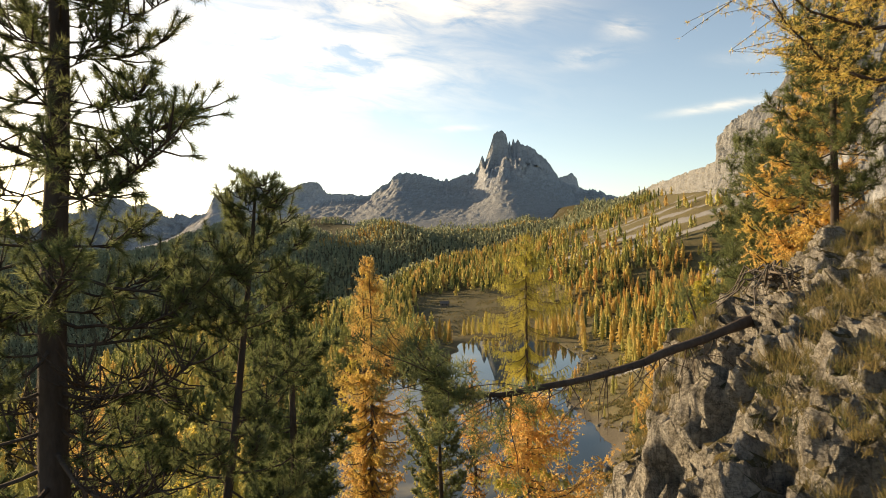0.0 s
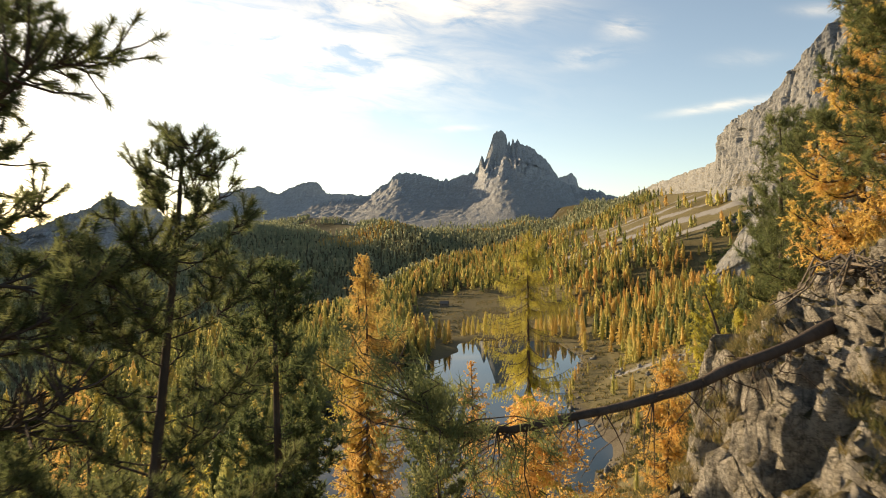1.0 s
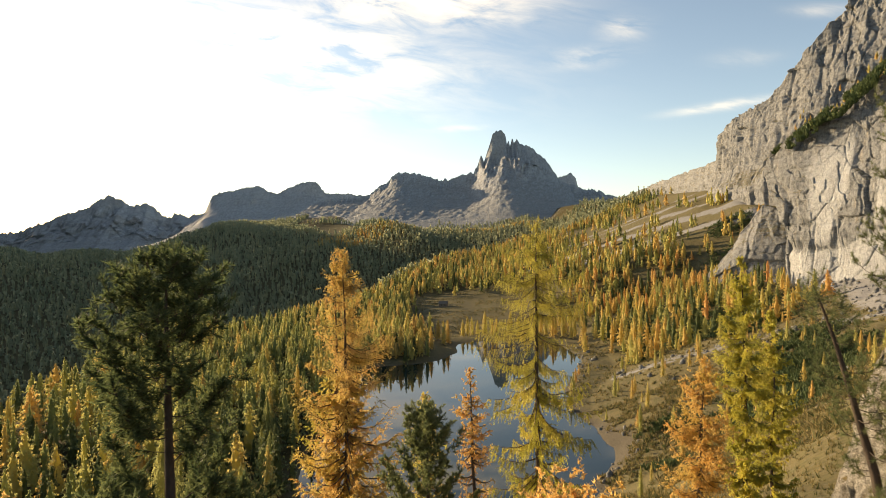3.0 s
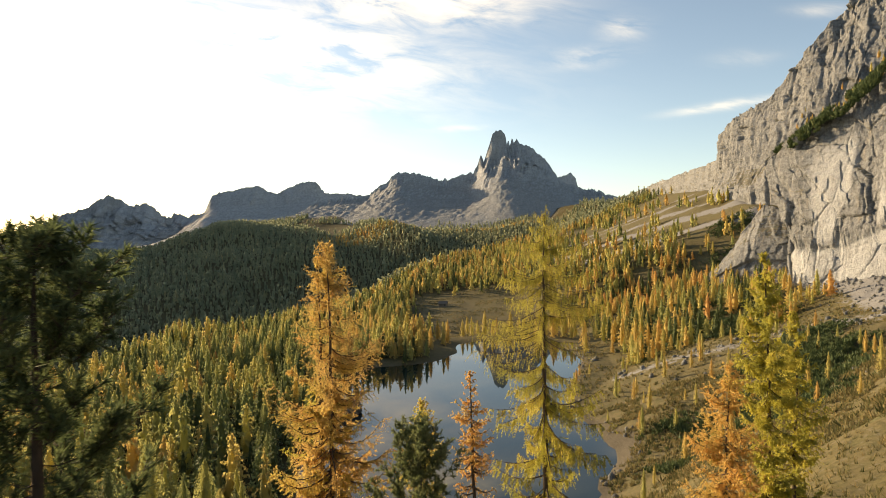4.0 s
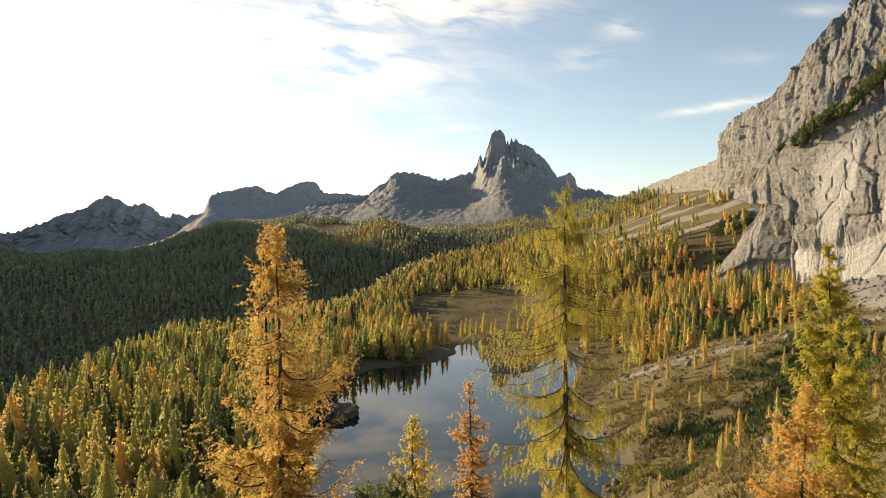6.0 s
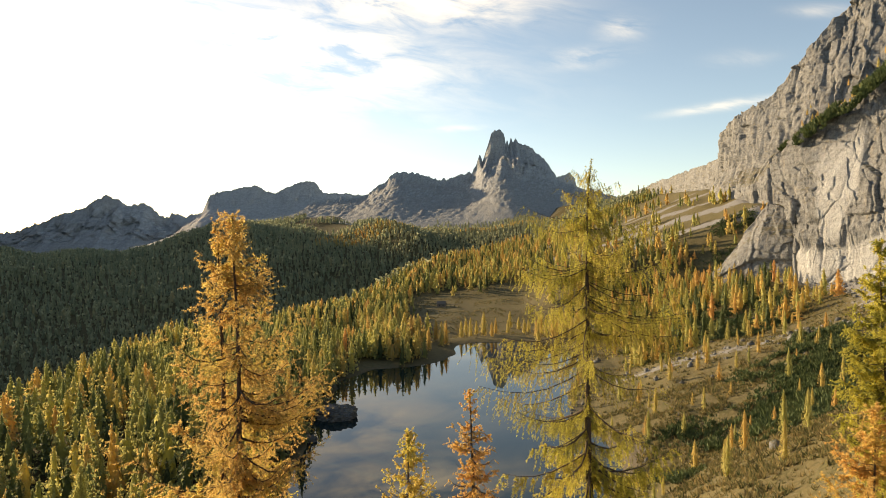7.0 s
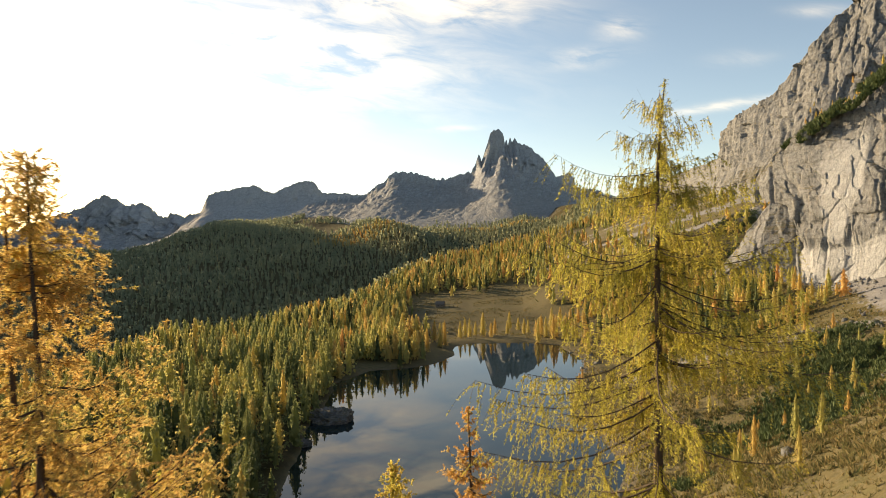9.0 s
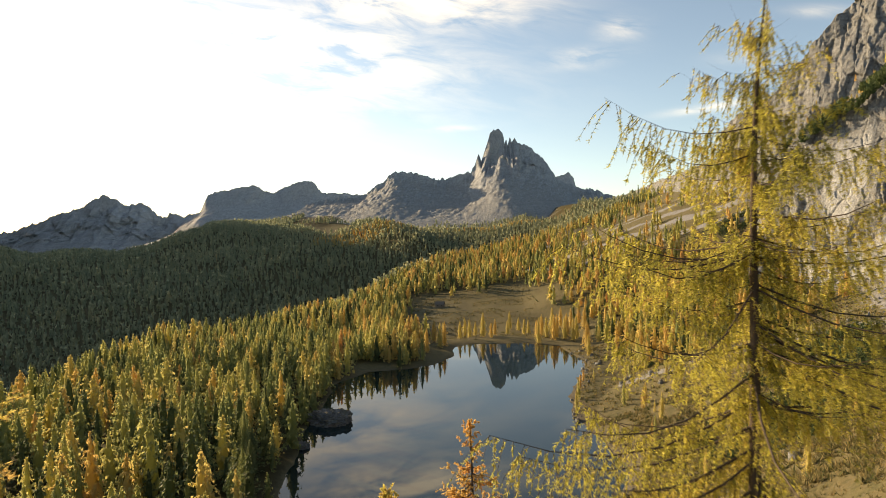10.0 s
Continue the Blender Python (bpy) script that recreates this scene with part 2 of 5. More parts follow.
PINE_BARK = bark_material("pine_bark", (0.040, 0.032, 0.027), (0.115, 0.09, 0.075))
GREY_WOOD = bark_material("weathered_wood", (0.075, 0.06, 0.05), (0.22, 0.19, 0.16))

# ---- mesh helpers ----


def np_mesh(name, verts, tris=None, quads=None, mat=None, smooth=False, **attrs):
    """A mesh from arrays of vertices and of triangles and quads, with float attributes on its points."""
    me = bpy.data.meshes.new(name)
    verts = np.asarray(verts, np.float32).reshape(-1, 3)
    tris = np.zeros((0, 3), np.int32) if tris is None else np.asarray(tris, np.int32).reshape(-1, 3)
    quads = np.zeros((0, 4), np.int32) if quads is None else np.asarray(quads, np.int32).reshape(-1, 4)
    me.vertices.add(len(verts))
    me.vertices.foreach_set("co", verts.ravel())
    me.loops.add(tris.size + quads.size)
    me.loops.foreach_set("vertex_index", np.concatenate([tris.ravel(), quads.ravel()]))
    me.polygons.add(len(tris) + len(quads))
    starts = np.concatenate([np.arange(len(tris)) * 3, tris.size + np.arange(len(quads)) * 4])
    me.polygons.foreach_set("loop_start", starts.astype(np.int32))
    if smooth:
        me.polygons.foreach_set("use_smooth", np.ones(len(starts), bool))
    for key, values in attrs.items():
        me.attributes.new(key, "FLOAT", "POINT").data.foreach_set("value", np.asarray(values, np.float32))
    me.update(calc_edges=True)
    if mat:
        me.materials.append(mat)
    return me


def part(name, me, parent, label=""):
    ob = new(name, me)
    ob.parent = parent
    return tagged(ob, label)


def grid_quads(rows, cols):
    i = np.arange(rows - 1)[:, None] * cols + np.arange(cols - 1)[None, :]
    return np.stack([i, i + 1, i + cols + 1, i + cols], -1).reshape(-1, 4)


def lattice(ix, iy, iz, seed):
    h = (ix * 374761393 + iy * 668265263 + iz * 1274126177 + seed * 974634777) & 0xFFFFFFFF
    h = ((h ^ (h >> 13)) * 1274126177) & 0xFFFFFFFF
    return ((h ^ (h >> 16)) & 0xFFFF) / 32767.5 - 1.0


def vnoise(x, y, z=0.0, seed=0):
    """Smooth value noise, -1 to 1, on arrays."""
    x, y, z = np.broadcast_arrays(np.asarray(x, float), np.asarray(y, float), np.asarray(z, float))
    fx, fy, fz = np.floor(x), np.floor(y), np.floor(z)
    ix, iy, iz = fx.astype(np.int64), fy.astype(np.int64), fz.astype(np.int64)
    u, v, w = ((q * q * q * (q * (q * 6 - 15) + 10)) for q in (x - fx, y - fy, z - fz))
    total = 0.0
    for a in (0, 1):
        for b in (0, 1):
            for c in (0, 1):
                wt = (u if a else 1 - u) * (v if b else 1 - v) * (w if c else 1 - w)
                total = total + wt * lattice(ix + a, iy + b, iz + c, seed)
    return total


def fractal(x, y, z=0.0, octaves=5, seed=0, gain=0.5, ridged=False):
    total, amp = 0.0, 1.0
    for k in range(octaves):
        n = vnoise(x * 2.03**k, y * 2.03**k, np.asarray(z) * 2.03**k, seed + 17 * k)
        total = total + amp * ((1 - 2 * np.abs(n)) if ridged else n)
        amp *= gain
    return total


def facets(x, y, seed=0, tilt=0.6):
    """Broken faces: each cell of a jittered lattice has its own height and slope. Returns the height and the nearness to a joint."""
    x, y = np.asarray(x, float), np.asarray(y, float)
    ix, iy = np.floor(x).astype(np.int64), np.floor(y).astype(np.int64)
    best, second, out = np.full(x.shape, 9.0), np.full(x.shape, 9.0), np.zeros(x.shape)
    for a in (-1, 0, 1):
        for b in (-1, 0, 1):
            jx, jy = ix + a, iy + b
            dx = x - jx - 0.5 - 0.45 * lattice(jx, jy, 0 * jx, seed)
            dy = y - jy - 0.5 - 0.45 * lattice(jx, jy, 0 * jx + 1, seed)
            d = np.hypot(dx, dy)
            h = lattice(jx, jy, 0 * jx + 2, seed) + tilt * (dx * lattice(jx, jy, 0 * jx + 3, seed) + dy * lattice(jx, jy, 0 * jx + 4, seed)) * 2
            near = d < best
            second = np.where(near, best, np.minimum(second, d))
            out, best = np.where(near, h, out), np.where(near, d, best)
    return out, np.clip(1 - (second - best) * 6, 0, 1)


def ease(v, lo, hi):
    q = np.clip((v - lo) / (hi - lo), 0, 1)
    return q * q * (3 - 2 * q)


def soft_max(a, b, k):
    q = np.clip(0.5 + 0.5 * (a - b) / k, 0, 1)
    return b + (a - b) * q + k * q * (1 - q)


# ---- the lie of the land ----
LAKE = [(-40, 172), (-45, 196), (-48, 233), (-50, 255), (-51, 305), (-54, 330), (-39, 361), (-19, 371), (-5, 380), (6, 409), (8, 438), (21, 454),
        (56, 454), (76, 441), (81, 385), (58, 310), (50, 278), (54, 244), (60, 217), (54, 203), (45, 192), (40, 178), (0, 166)]


def lake_distance(x, y):
    """Metres from the lake's shore, negative on the water."""
    best, inside = np.full(np.shape(x), 1e9), np.zeros(np.shape(x), bool)
    for (ax, ay), (bx, by) in zip(LAKE, LAKE[1:] + LAKE[:1]):
        t = np.clip(((x - ax) * (bx - ax) + (y - ay) * (by - ay)) / ((bx - ax) ** 2 + (by - ay) ** 2), 0, 1)
        best = np.minimum(best, np.hypot(x - ax - t * (bx - ax), y - ay - t * (by - ay)))
        inside ^= ((ay > y) != (by > y)) & (x < (bx - ax) * (y - ay) / (by - ay + 1e-9) + ax)
    return np.where(inside, -best, best) + 1.6 * vnoise(x / 9, y / 9, 0, 5) + 0.7 * vnoise(x / 3, y / 3, 0, 6)


def terrace_edge(y):
    """The brink on the valley side of the lake's terrace."""
    return np.interp(y, [0, 430, 515, 670, 970, 1150, 1400], [-172, -170, -132, -98, -30, 150, 420])


def right_foot(y):
    return np.interp(y, [0, 175, 282, 350, 450, 800, 1600], [44, 45, 62, 92, 100, 60, 60])


def scree_cone(x, y):
    """The rubble slope that leans on the far wall."""
    apex = np.interp(y, [470, 600, 863, 1063, 1364, 1700], [30, 92, 128, 140, 158, 176])
    edge = np.interp(y, [470, 600, 863, 1063, 1364, 1700], [262, 270, 330, 375, 415, 440])
    return apex - 0.45 * np.maximum(edge - x, -20) + 1.2 * fractal(x / 40, y / 22, 0, 3, 25) - ease(y, 1500, 1800) * 120


def land(x, y):
    """Height of the ground, the lake's surface being 0."""
    d = lake_distance(x, y)
    terrace = 1.5 * np.tanh(d / 7) + 0.012 * np.maximum(d, 0) + np.where(d < 0, np.maximum(d, -20) * 0.12, 0)
    rise = np.maximum(0, y - 600) * 0.075 + np.where(y > 500, 0.1 * x * ease(y, 500, 800), 0)
    hummock = 2.2 * fractal(x / 60, y / 60, 0, 3, 3) * ease(d, 4, 40)
    base = terrace + rise + hummock
    brink = terrace_edge(y) - x
    base = base - np.clip(0.42 * np.maximum(brink, 0) ** 1.05, 0, 260)
    u = x / np.maximum(y, 200)
    cap = np.interp(u, [-0.75, -0.68, -0.58, -0.50, -0.46, -0.41, -0.35, -0.27, -0.2, -0.05, 0.2, 0.4], [46, 52, 36, 40, 62, 100, 126, 122, 104, 100, 108, 112])
    cap = cap + 9 * fractal(u * 14, 0 * u, 0, 3, 63)
    flank = -130 + 0.27 * (y - 950) + 14 * fractal(x / 260, y / 260, 0, 4, 9) * ease(y, 900, 1500)
    flank = cap - soft_max(cap - flank, np.zeros_like(flank), 40)
    # past the valley's brow the land climbs on to the horn, with spurs and hollows
    climb = np.interp(u, [-0.40, -0.30, -0.18, 0.0, 0.2, 0.3], [0.0, 0.06, 0.20, 0.19, 0.13, 0.05])
    flank = flank + climb * np.clip(y - 1950, 0, 360) + 9 * fractal(x / 260, y / 200, 0, 4, 64, 0.5) * ease(y, 1900, 2200) * ease(u, -0.36, -0.26)
    # a spur with a grove, running down to the valley
    spur = np.exp(-((x + 150 + 0.5 * (y - 1750)) / 75) ** 2) * ease(y, 1450, 1640) * ease(-y, -2200, -1900)
    flank = flank + 34 * spur
    base = np.where(y > 700, soft_max(base, flank, 12), np.where(brink > 0, np.maximum(base, -150), base))
    side = np.interp(y, [450, 600, 760, 1000], [0.32, 0.2, 0.12, 0.06]) * np.maximum(0, x - right_foot(y))
    side = side + (1.8 * fractal(x / 34, y / 34, 0, 3, 21) + 0.5 * fractal(x / 6, y / 6, 0, 2, 23) * ease(-y, -420, -330)) * ease(side, 1, 10)
    near = 67 - 0.425 * y + 0.20 * np.maximum(0, x - 6) + 0.22 * np.minimum(0, x + 8) + 1.2 * fractal(x / 14, y / 14, 0, 3, 31) * ease(y, 6, 30)
    near = np.where(y < 0, 67 - 0.1 * y, near)
    z = soft_max(base, np.minimum(near, 95), 3.0) + np.minimum(side, 230)
    top = np.interp(y, [300, 400, 480, 612, 863, 1063, 1364, 1614, 2000], [60, 42, 42, 40, 82, 98, 136, 164, 190])
    z = np.where((x > 100) & (y > 300), top - soft_max(top - z, np.zeros_like(z), 6), z)
    z = np.where((x > 60) & (y > 470), soft_max(z, scree_cone(x, y), 7.0), z)
    return z - ease(y, 1950, 2700) * ease(-u, 0.34, 0.46) * 110


def meadow_at(x, y):
    """1 in the open: the meadow behind the lake, the shore clearing, the gravel fans."""
    m = ease(x, -45, -25) * ease(-x, -150, -85) * ease(y, 455, 475) * ease(-y, -760, -690)
    return np.maximum(m, ease(x, -60, -45) * ease(-x, 5, 30) * ease(y, 335, 350) * ease(-y, -385, -370))


def scree_at(x, y):
    """Bare rubble: the fan beside the lake and the long tongues under the far wall."""
    s = x - right_foot(y)
    q = 0.62 * x + 0.78 * y
    fan = (0.72 + 0.35 * vnoise(q / 3, s / 40, 0, 47)) * np.exp(-((q - 292 - 0.18 * s) / (8 + 0.045 * s)) ** 2) * ease(s, -5, 10)
    p = 0.67 * y + 0.74 * x
    lane = p + 5 * vnoise(x / 40, y / 40, 0, 45)
    tongues = np.exp(-((lane - 668) / (5 + 0.05 * s)) ** 2) + np.exp(-((lane - 727) / (3 + 0.035 * s)) ** 2) + 0.8 * np.exp(-((lane - 790) / (2 + 0.04 * s)) ** 2) + 0.7 * np.exp(-((lane - 860) / (2 + 0.04 * s)) ** 2)
    tongues = (tongues + 0.35 * vnoise(p / 5, s / 120, 0, 43)) * ease(s, 30, 90) * ease(y, 590, 640)
    strip = 1.2 * np.exp(-((p - 604) / 13) ** 2) * ease(x, 75, 120) * ease(y, 560, 600)
    foot = ease(s, 105, 130) * ease(-y, -520, -420) * 0.8
    return np.clip(np.maximum(np.maximum(fan, tongues), np.maximum(strip, foot)), 0, 1)


def build_ground():
    az = np.radians(np.concatenate([np.linspace(-180, -46, 30), np.linspace(-45, 45, 380), np.linspace(46, 180, 30)]))
    r = np.concatenate([np.geomspace(0.5, 90, 60), np.arange(92, 520, 4.0), np.geomspace(525, 4900, 110)])
    rr, aa = np.meshgrid(r, az, indexing="ij")
    x, y = rr * np.sin(aa), rr * np.cos(aa) - 6
    z = land(x, y)
    d = lake_distance(x, y)
    scree = scree_at(x, y)
    scree = np.maximum(scree, (0.42 + 0.25 * fractal(x / 90, y / 60, 0, 3, 67)) * ease(y, 1930, 2150) * ease(x / np.maximum(y, 200), -0.36, -0.26))
    shore = ease(-d, -7, -2) * np.maximum(ease(x, 15, 45) * ease(-y, -480, -300), 0.25)
    # far land all takes the dark floor colour, standing in for shade
    wood = np.maximum(wood_at(x, y), ease(y, 1650, 1850))
    # valley floor coloured lighter, to lift the shade between its trees
    wood = wood * (1 - 0.65 * ease(y, 600, 700) * (x < terrace_edge(y) - 30) * (y < 2000))
    me = np_mesh("ground", np.stack([x, y, z], -1), quads=grid_quads(len(r), len(az))[:, ::-1], mat=GROUND, smooth=True,
                 scree=scree.ravel(), shore=shore.ravel(), wood=wood.ravel())
    tagged(new("ground", me), "steep autumn alpine ground of dry grass, needles and rubble", "ground", kind="structure")


def wood_at(x, y):
    """How densely trees stand."""
    d, s = lake_distance(x, y), x - right_foot(y)
    open_land = np.maximum(meadow_at(x, y), ease(scree_at(x, y), 0.25, 0.6))
    left = ease(-x - 0.21 * np.minimum(y, 190), 2, 12) * ease(d, 0.3, 2.2) * ease(y, 45, 80)
    left = np.where(y > 190, ease(-x, 6, 26) * ease(d, 0.3, 2.2), left)
    right = ease(s, 0, 14) * ease(-s, -170, -90) * ease(y, 318, 345) * 0.8
    right = right * ease(vnoise(x / 22, y / 22, 0, 51), -0.75, 0.1)
    right = np.maximum(right, 0.4 * ease(vnoise(x / 30, y / 30, 0, 53), 0.0, 0.4) * ease(s, 60, 100) * ease(-s, -300, -240) * ease(y, 520, 620))
    back = ease(y, 560, 640) * np.maximum(ease(-s, -150, -40), ease(y, 1150, 1300) * ease(-s, -500, -300))
    flank = np.where(y > 1500, ease(fractal(x / 180, y / 180, 0, 3, 61) - (y - 1990) / 220, -0.4, 0.3), 1.0)
    flank = np.where(x < -500, 1.0, flank)
    return np.clip(np.maximum(np.maximum(left, right), back) * (1 - open_land) * flank * (d > 0.6), 0, 1)


build_ground()

lake_bm = bmesh.new()
bmesh.ops.create_grid(lake_bm, x_segments=8, y_segments=8, size=1)
for v in lake_bm.verts:
    v.co = Vector((12 + v.co.x * 80, 312 + v.co.y * 160, 0))
lake_me = bpy.data.meshes.new("lake")
lake_bm.to_mesh(lake_me), lake_bm.free()
lake_me.materials.append(WATER)
tagged(new("lake", lake_me), "still dark blue mountain lake mirroring the sky", "lake", kind="structure")

# ---- mountains ----


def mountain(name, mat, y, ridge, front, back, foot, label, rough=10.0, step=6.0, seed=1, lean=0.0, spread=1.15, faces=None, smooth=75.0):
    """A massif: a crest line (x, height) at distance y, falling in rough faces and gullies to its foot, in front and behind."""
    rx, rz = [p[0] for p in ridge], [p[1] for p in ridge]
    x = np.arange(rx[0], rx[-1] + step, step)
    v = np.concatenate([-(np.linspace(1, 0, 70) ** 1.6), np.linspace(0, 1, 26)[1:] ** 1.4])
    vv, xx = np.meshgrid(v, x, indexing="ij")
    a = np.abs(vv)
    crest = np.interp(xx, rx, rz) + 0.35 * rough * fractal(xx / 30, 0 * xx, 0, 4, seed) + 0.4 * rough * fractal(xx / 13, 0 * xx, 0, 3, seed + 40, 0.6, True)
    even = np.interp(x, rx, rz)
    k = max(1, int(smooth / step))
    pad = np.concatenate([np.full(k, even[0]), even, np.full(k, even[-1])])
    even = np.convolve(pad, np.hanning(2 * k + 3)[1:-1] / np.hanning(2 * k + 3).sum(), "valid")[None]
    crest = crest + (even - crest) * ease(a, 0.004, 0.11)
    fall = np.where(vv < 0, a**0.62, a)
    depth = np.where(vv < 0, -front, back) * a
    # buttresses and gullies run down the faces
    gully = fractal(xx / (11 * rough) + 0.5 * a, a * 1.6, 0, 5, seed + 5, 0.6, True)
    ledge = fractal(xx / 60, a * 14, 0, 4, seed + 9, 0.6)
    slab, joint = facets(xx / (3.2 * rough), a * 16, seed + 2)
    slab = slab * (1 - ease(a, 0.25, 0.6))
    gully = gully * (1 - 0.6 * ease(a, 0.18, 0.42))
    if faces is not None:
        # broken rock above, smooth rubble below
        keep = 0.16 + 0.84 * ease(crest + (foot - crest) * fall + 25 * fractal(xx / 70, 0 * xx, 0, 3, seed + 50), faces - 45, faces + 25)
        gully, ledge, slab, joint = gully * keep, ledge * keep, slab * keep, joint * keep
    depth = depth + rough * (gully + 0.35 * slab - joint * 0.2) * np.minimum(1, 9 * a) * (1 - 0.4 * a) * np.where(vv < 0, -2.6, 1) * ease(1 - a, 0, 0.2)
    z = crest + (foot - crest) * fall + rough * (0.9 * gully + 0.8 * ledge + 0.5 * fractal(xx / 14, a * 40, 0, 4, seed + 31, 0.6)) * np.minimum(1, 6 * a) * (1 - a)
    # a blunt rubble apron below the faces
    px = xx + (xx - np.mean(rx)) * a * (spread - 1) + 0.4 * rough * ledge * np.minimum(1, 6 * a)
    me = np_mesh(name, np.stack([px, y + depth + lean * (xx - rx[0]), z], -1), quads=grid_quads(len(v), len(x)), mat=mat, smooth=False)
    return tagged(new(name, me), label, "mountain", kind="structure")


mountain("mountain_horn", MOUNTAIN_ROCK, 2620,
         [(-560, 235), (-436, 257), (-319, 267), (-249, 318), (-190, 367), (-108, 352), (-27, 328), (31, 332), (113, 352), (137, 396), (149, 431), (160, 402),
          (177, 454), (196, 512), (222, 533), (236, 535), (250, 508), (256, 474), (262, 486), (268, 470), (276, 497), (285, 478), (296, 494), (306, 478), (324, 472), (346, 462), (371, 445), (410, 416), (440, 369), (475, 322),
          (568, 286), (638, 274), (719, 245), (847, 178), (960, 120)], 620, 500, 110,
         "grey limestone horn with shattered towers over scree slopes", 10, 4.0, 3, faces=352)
mountain("mountain_far_tower", HAZED_ROCK, 3620, [(560, 330), (589, 402), (654, 440), (690, 448), (712, 462), (744, 432), (756, 384), (813, 351), (900, 250)],
         300, 300, 150, "hazy pale rock tower far behind the horn", 7, 5.0, 5)
mountain("mountain_far_crest", HAZED_ROCK, 3620, [(-60, 330), (10, 408), (50, 440), (91, 459), (120, 455), (146, 474), (203, 422), (300, 300)],
         300, 300, 150, "hazy pale rock crest far behind the horn", 6, 5.0, 6)
mountain("mountain_mid_wall", HAZED_ROCK, 3200,
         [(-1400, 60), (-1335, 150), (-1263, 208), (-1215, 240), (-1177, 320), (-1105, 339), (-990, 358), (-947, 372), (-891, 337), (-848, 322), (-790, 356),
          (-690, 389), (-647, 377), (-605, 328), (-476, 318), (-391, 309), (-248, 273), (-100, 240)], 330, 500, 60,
         "hazy blue grey rock wall with rounded domes", 9, 7.0, 7, faces=300)
mountain("mountain_left_range", HAZED_ROCK, 3990,
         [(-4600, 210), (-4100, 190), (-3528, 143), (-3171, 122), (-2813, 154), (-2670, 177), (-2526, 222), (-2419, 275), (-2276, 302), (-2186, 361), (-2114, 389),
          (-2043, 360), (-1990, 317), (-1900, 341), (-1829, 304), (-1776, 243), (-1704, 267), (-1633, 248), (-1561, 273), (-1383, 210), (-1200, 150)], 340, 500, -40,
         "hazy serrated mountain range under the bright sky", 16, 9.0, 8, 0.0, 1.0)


def rock_wall(name, mat, stations, label, profile, rough, cols, rows, seed, shoulder, pale=lambda v, a: 0 * v):
    """A rock wall over a bending foot. Stations: foot x, y, z and crown x, y, z. profile(v): how far the way from foot to crown has gone at v."""
    st = np.array(stations, float)
    t = np.linspace(0, len(st) - 1, cols)
    k = np.clip(t.astype(int), 0, len(st) - 2)
    q = (t - k)[:, None]
    q = 0.5 * q + 0.5 * q * q * (3 - 2 * q)
    line = st[k] * (1 - q) + st[k + 1] * q
    foot, crown = line[:, :3], line[:, 3:]
    along = np.concatenate([[0], np.cumsum(np.hypot(*np.diff(foot[:, :2], axis=0).T))])
    v = np.linspace(0, 1, rows)
    vv, aa = np.meshgrid(v, along, indexing="ij")
    go, up = profile(vv)
    p = np.empty(vv.shape + (3,))
    for c in (0, 1):
        p[..., c] = foot[None, :, c] + (crown - foot)[None, :, c] * go
    p[..., 2] = foot[None, :, 2] - 12 * (1 - np.minimum(1, vv * 12)) + (crown - foot)[None, :, 2] * up
    tangent = np.gradient(foot[:, :2], axis=0)
    tangent /= np.linalg.norm(tangent, axis=1)[:, None] + 1e-9
    out = np.stack([-tangent[:, 1], tangent[:, 0]], -1)
    out *= np.sign((out * (np.array([0.0, 0.0]) - foot[:, :2])).sum(1))[:, None]
    zz = p[..., 2]
    warp = 3.5 * fractal(aa / 60, zz / 60, 0, 3, seed + 1)
    butt = fractal((aa + warp) / 75, zz / 190, 0, 4, seed, 0.4)
    big, big_joint = facets((aa + warp) / 18, (zz + 0.3 * aa) / 26, seed + 2)
    mid, mid_joint = facets((aa + warp) / 6.0, (zz - 0.2 * aa) / 8, seed + 3)
    small, small_joint = facets((aa + 0.4 * mid) / 2.1, zz / 2.4, seed + 4)
    strata = fractal(aa / 120, zz / 5, 0, 4, seed + 7)
    crack = np.maximum(0, fractal((aa + warp) / 26, zz / 120, 0, 3, seed + 21, 0.6, True) - 0.85)
    bump = 0.42 * butt + 0.24 * big - 0.12 * big_joint**3 + 0.065 * mid - 0.05 * mid_joint**3 + 0.02 * small + 0.07 * strata - 0.5 * crack
    bump = bump + 0.03 * fractal(aa / 3, zz / 3, 0, 4, seed + 23, 0.7)
    bump = rough * bump * np.minimum(1, 0.3 + 6 * vv) * (1 - 0.6 * pale(vv, aa))
    p[..., :2] += out[None] * bump[..., None]
    p[..., 2] += rough * (0.08 * mid + 0.16 * fractal(aa / 12, vv * 9, 0, 5, seed + 11)) * ease(vv, 0.05, 0.2)
    # behind the crown the land goes on
    rear = p[-1:].repeat(4, 0)
    for n, (far, lift) in enumerate(shoulder):
        hold = ease(along, 60, 190)[:, None] * 0.85 + 0.15
        rear[n, :, :2] += np.array([0.8, 0.6]) * far * hold
        rear[n, :, 2] += lift * (hold[:, 0] if lift > 0 else 1) + 2.5 * fractal(along / 11, along * 0 + n, 0, 3, seed + 13)
    p = np.concatenate([p, rear])
    fresh = np.concatenate([pale(vv, aa), np.zeros((4, cols))])
    me = np_mesh(name, p, quads=grid_quads(rows + 4, cols), mat=mat, pale=fresh.ravel())
    return tagged(new(name, me), label, "cliff", kind="structure")


def sheer(v):
    """A plumb wall with a small overhang and a leaning upper part."""
    return 0.12 * np.minimum(1, v / 0.3) - 0.10 * ease(v, 0.27, 0.31) + 0.12 * ease(v, 0.31, 0.5) + 0.86 * ease(v, 0.45, 1.0), v


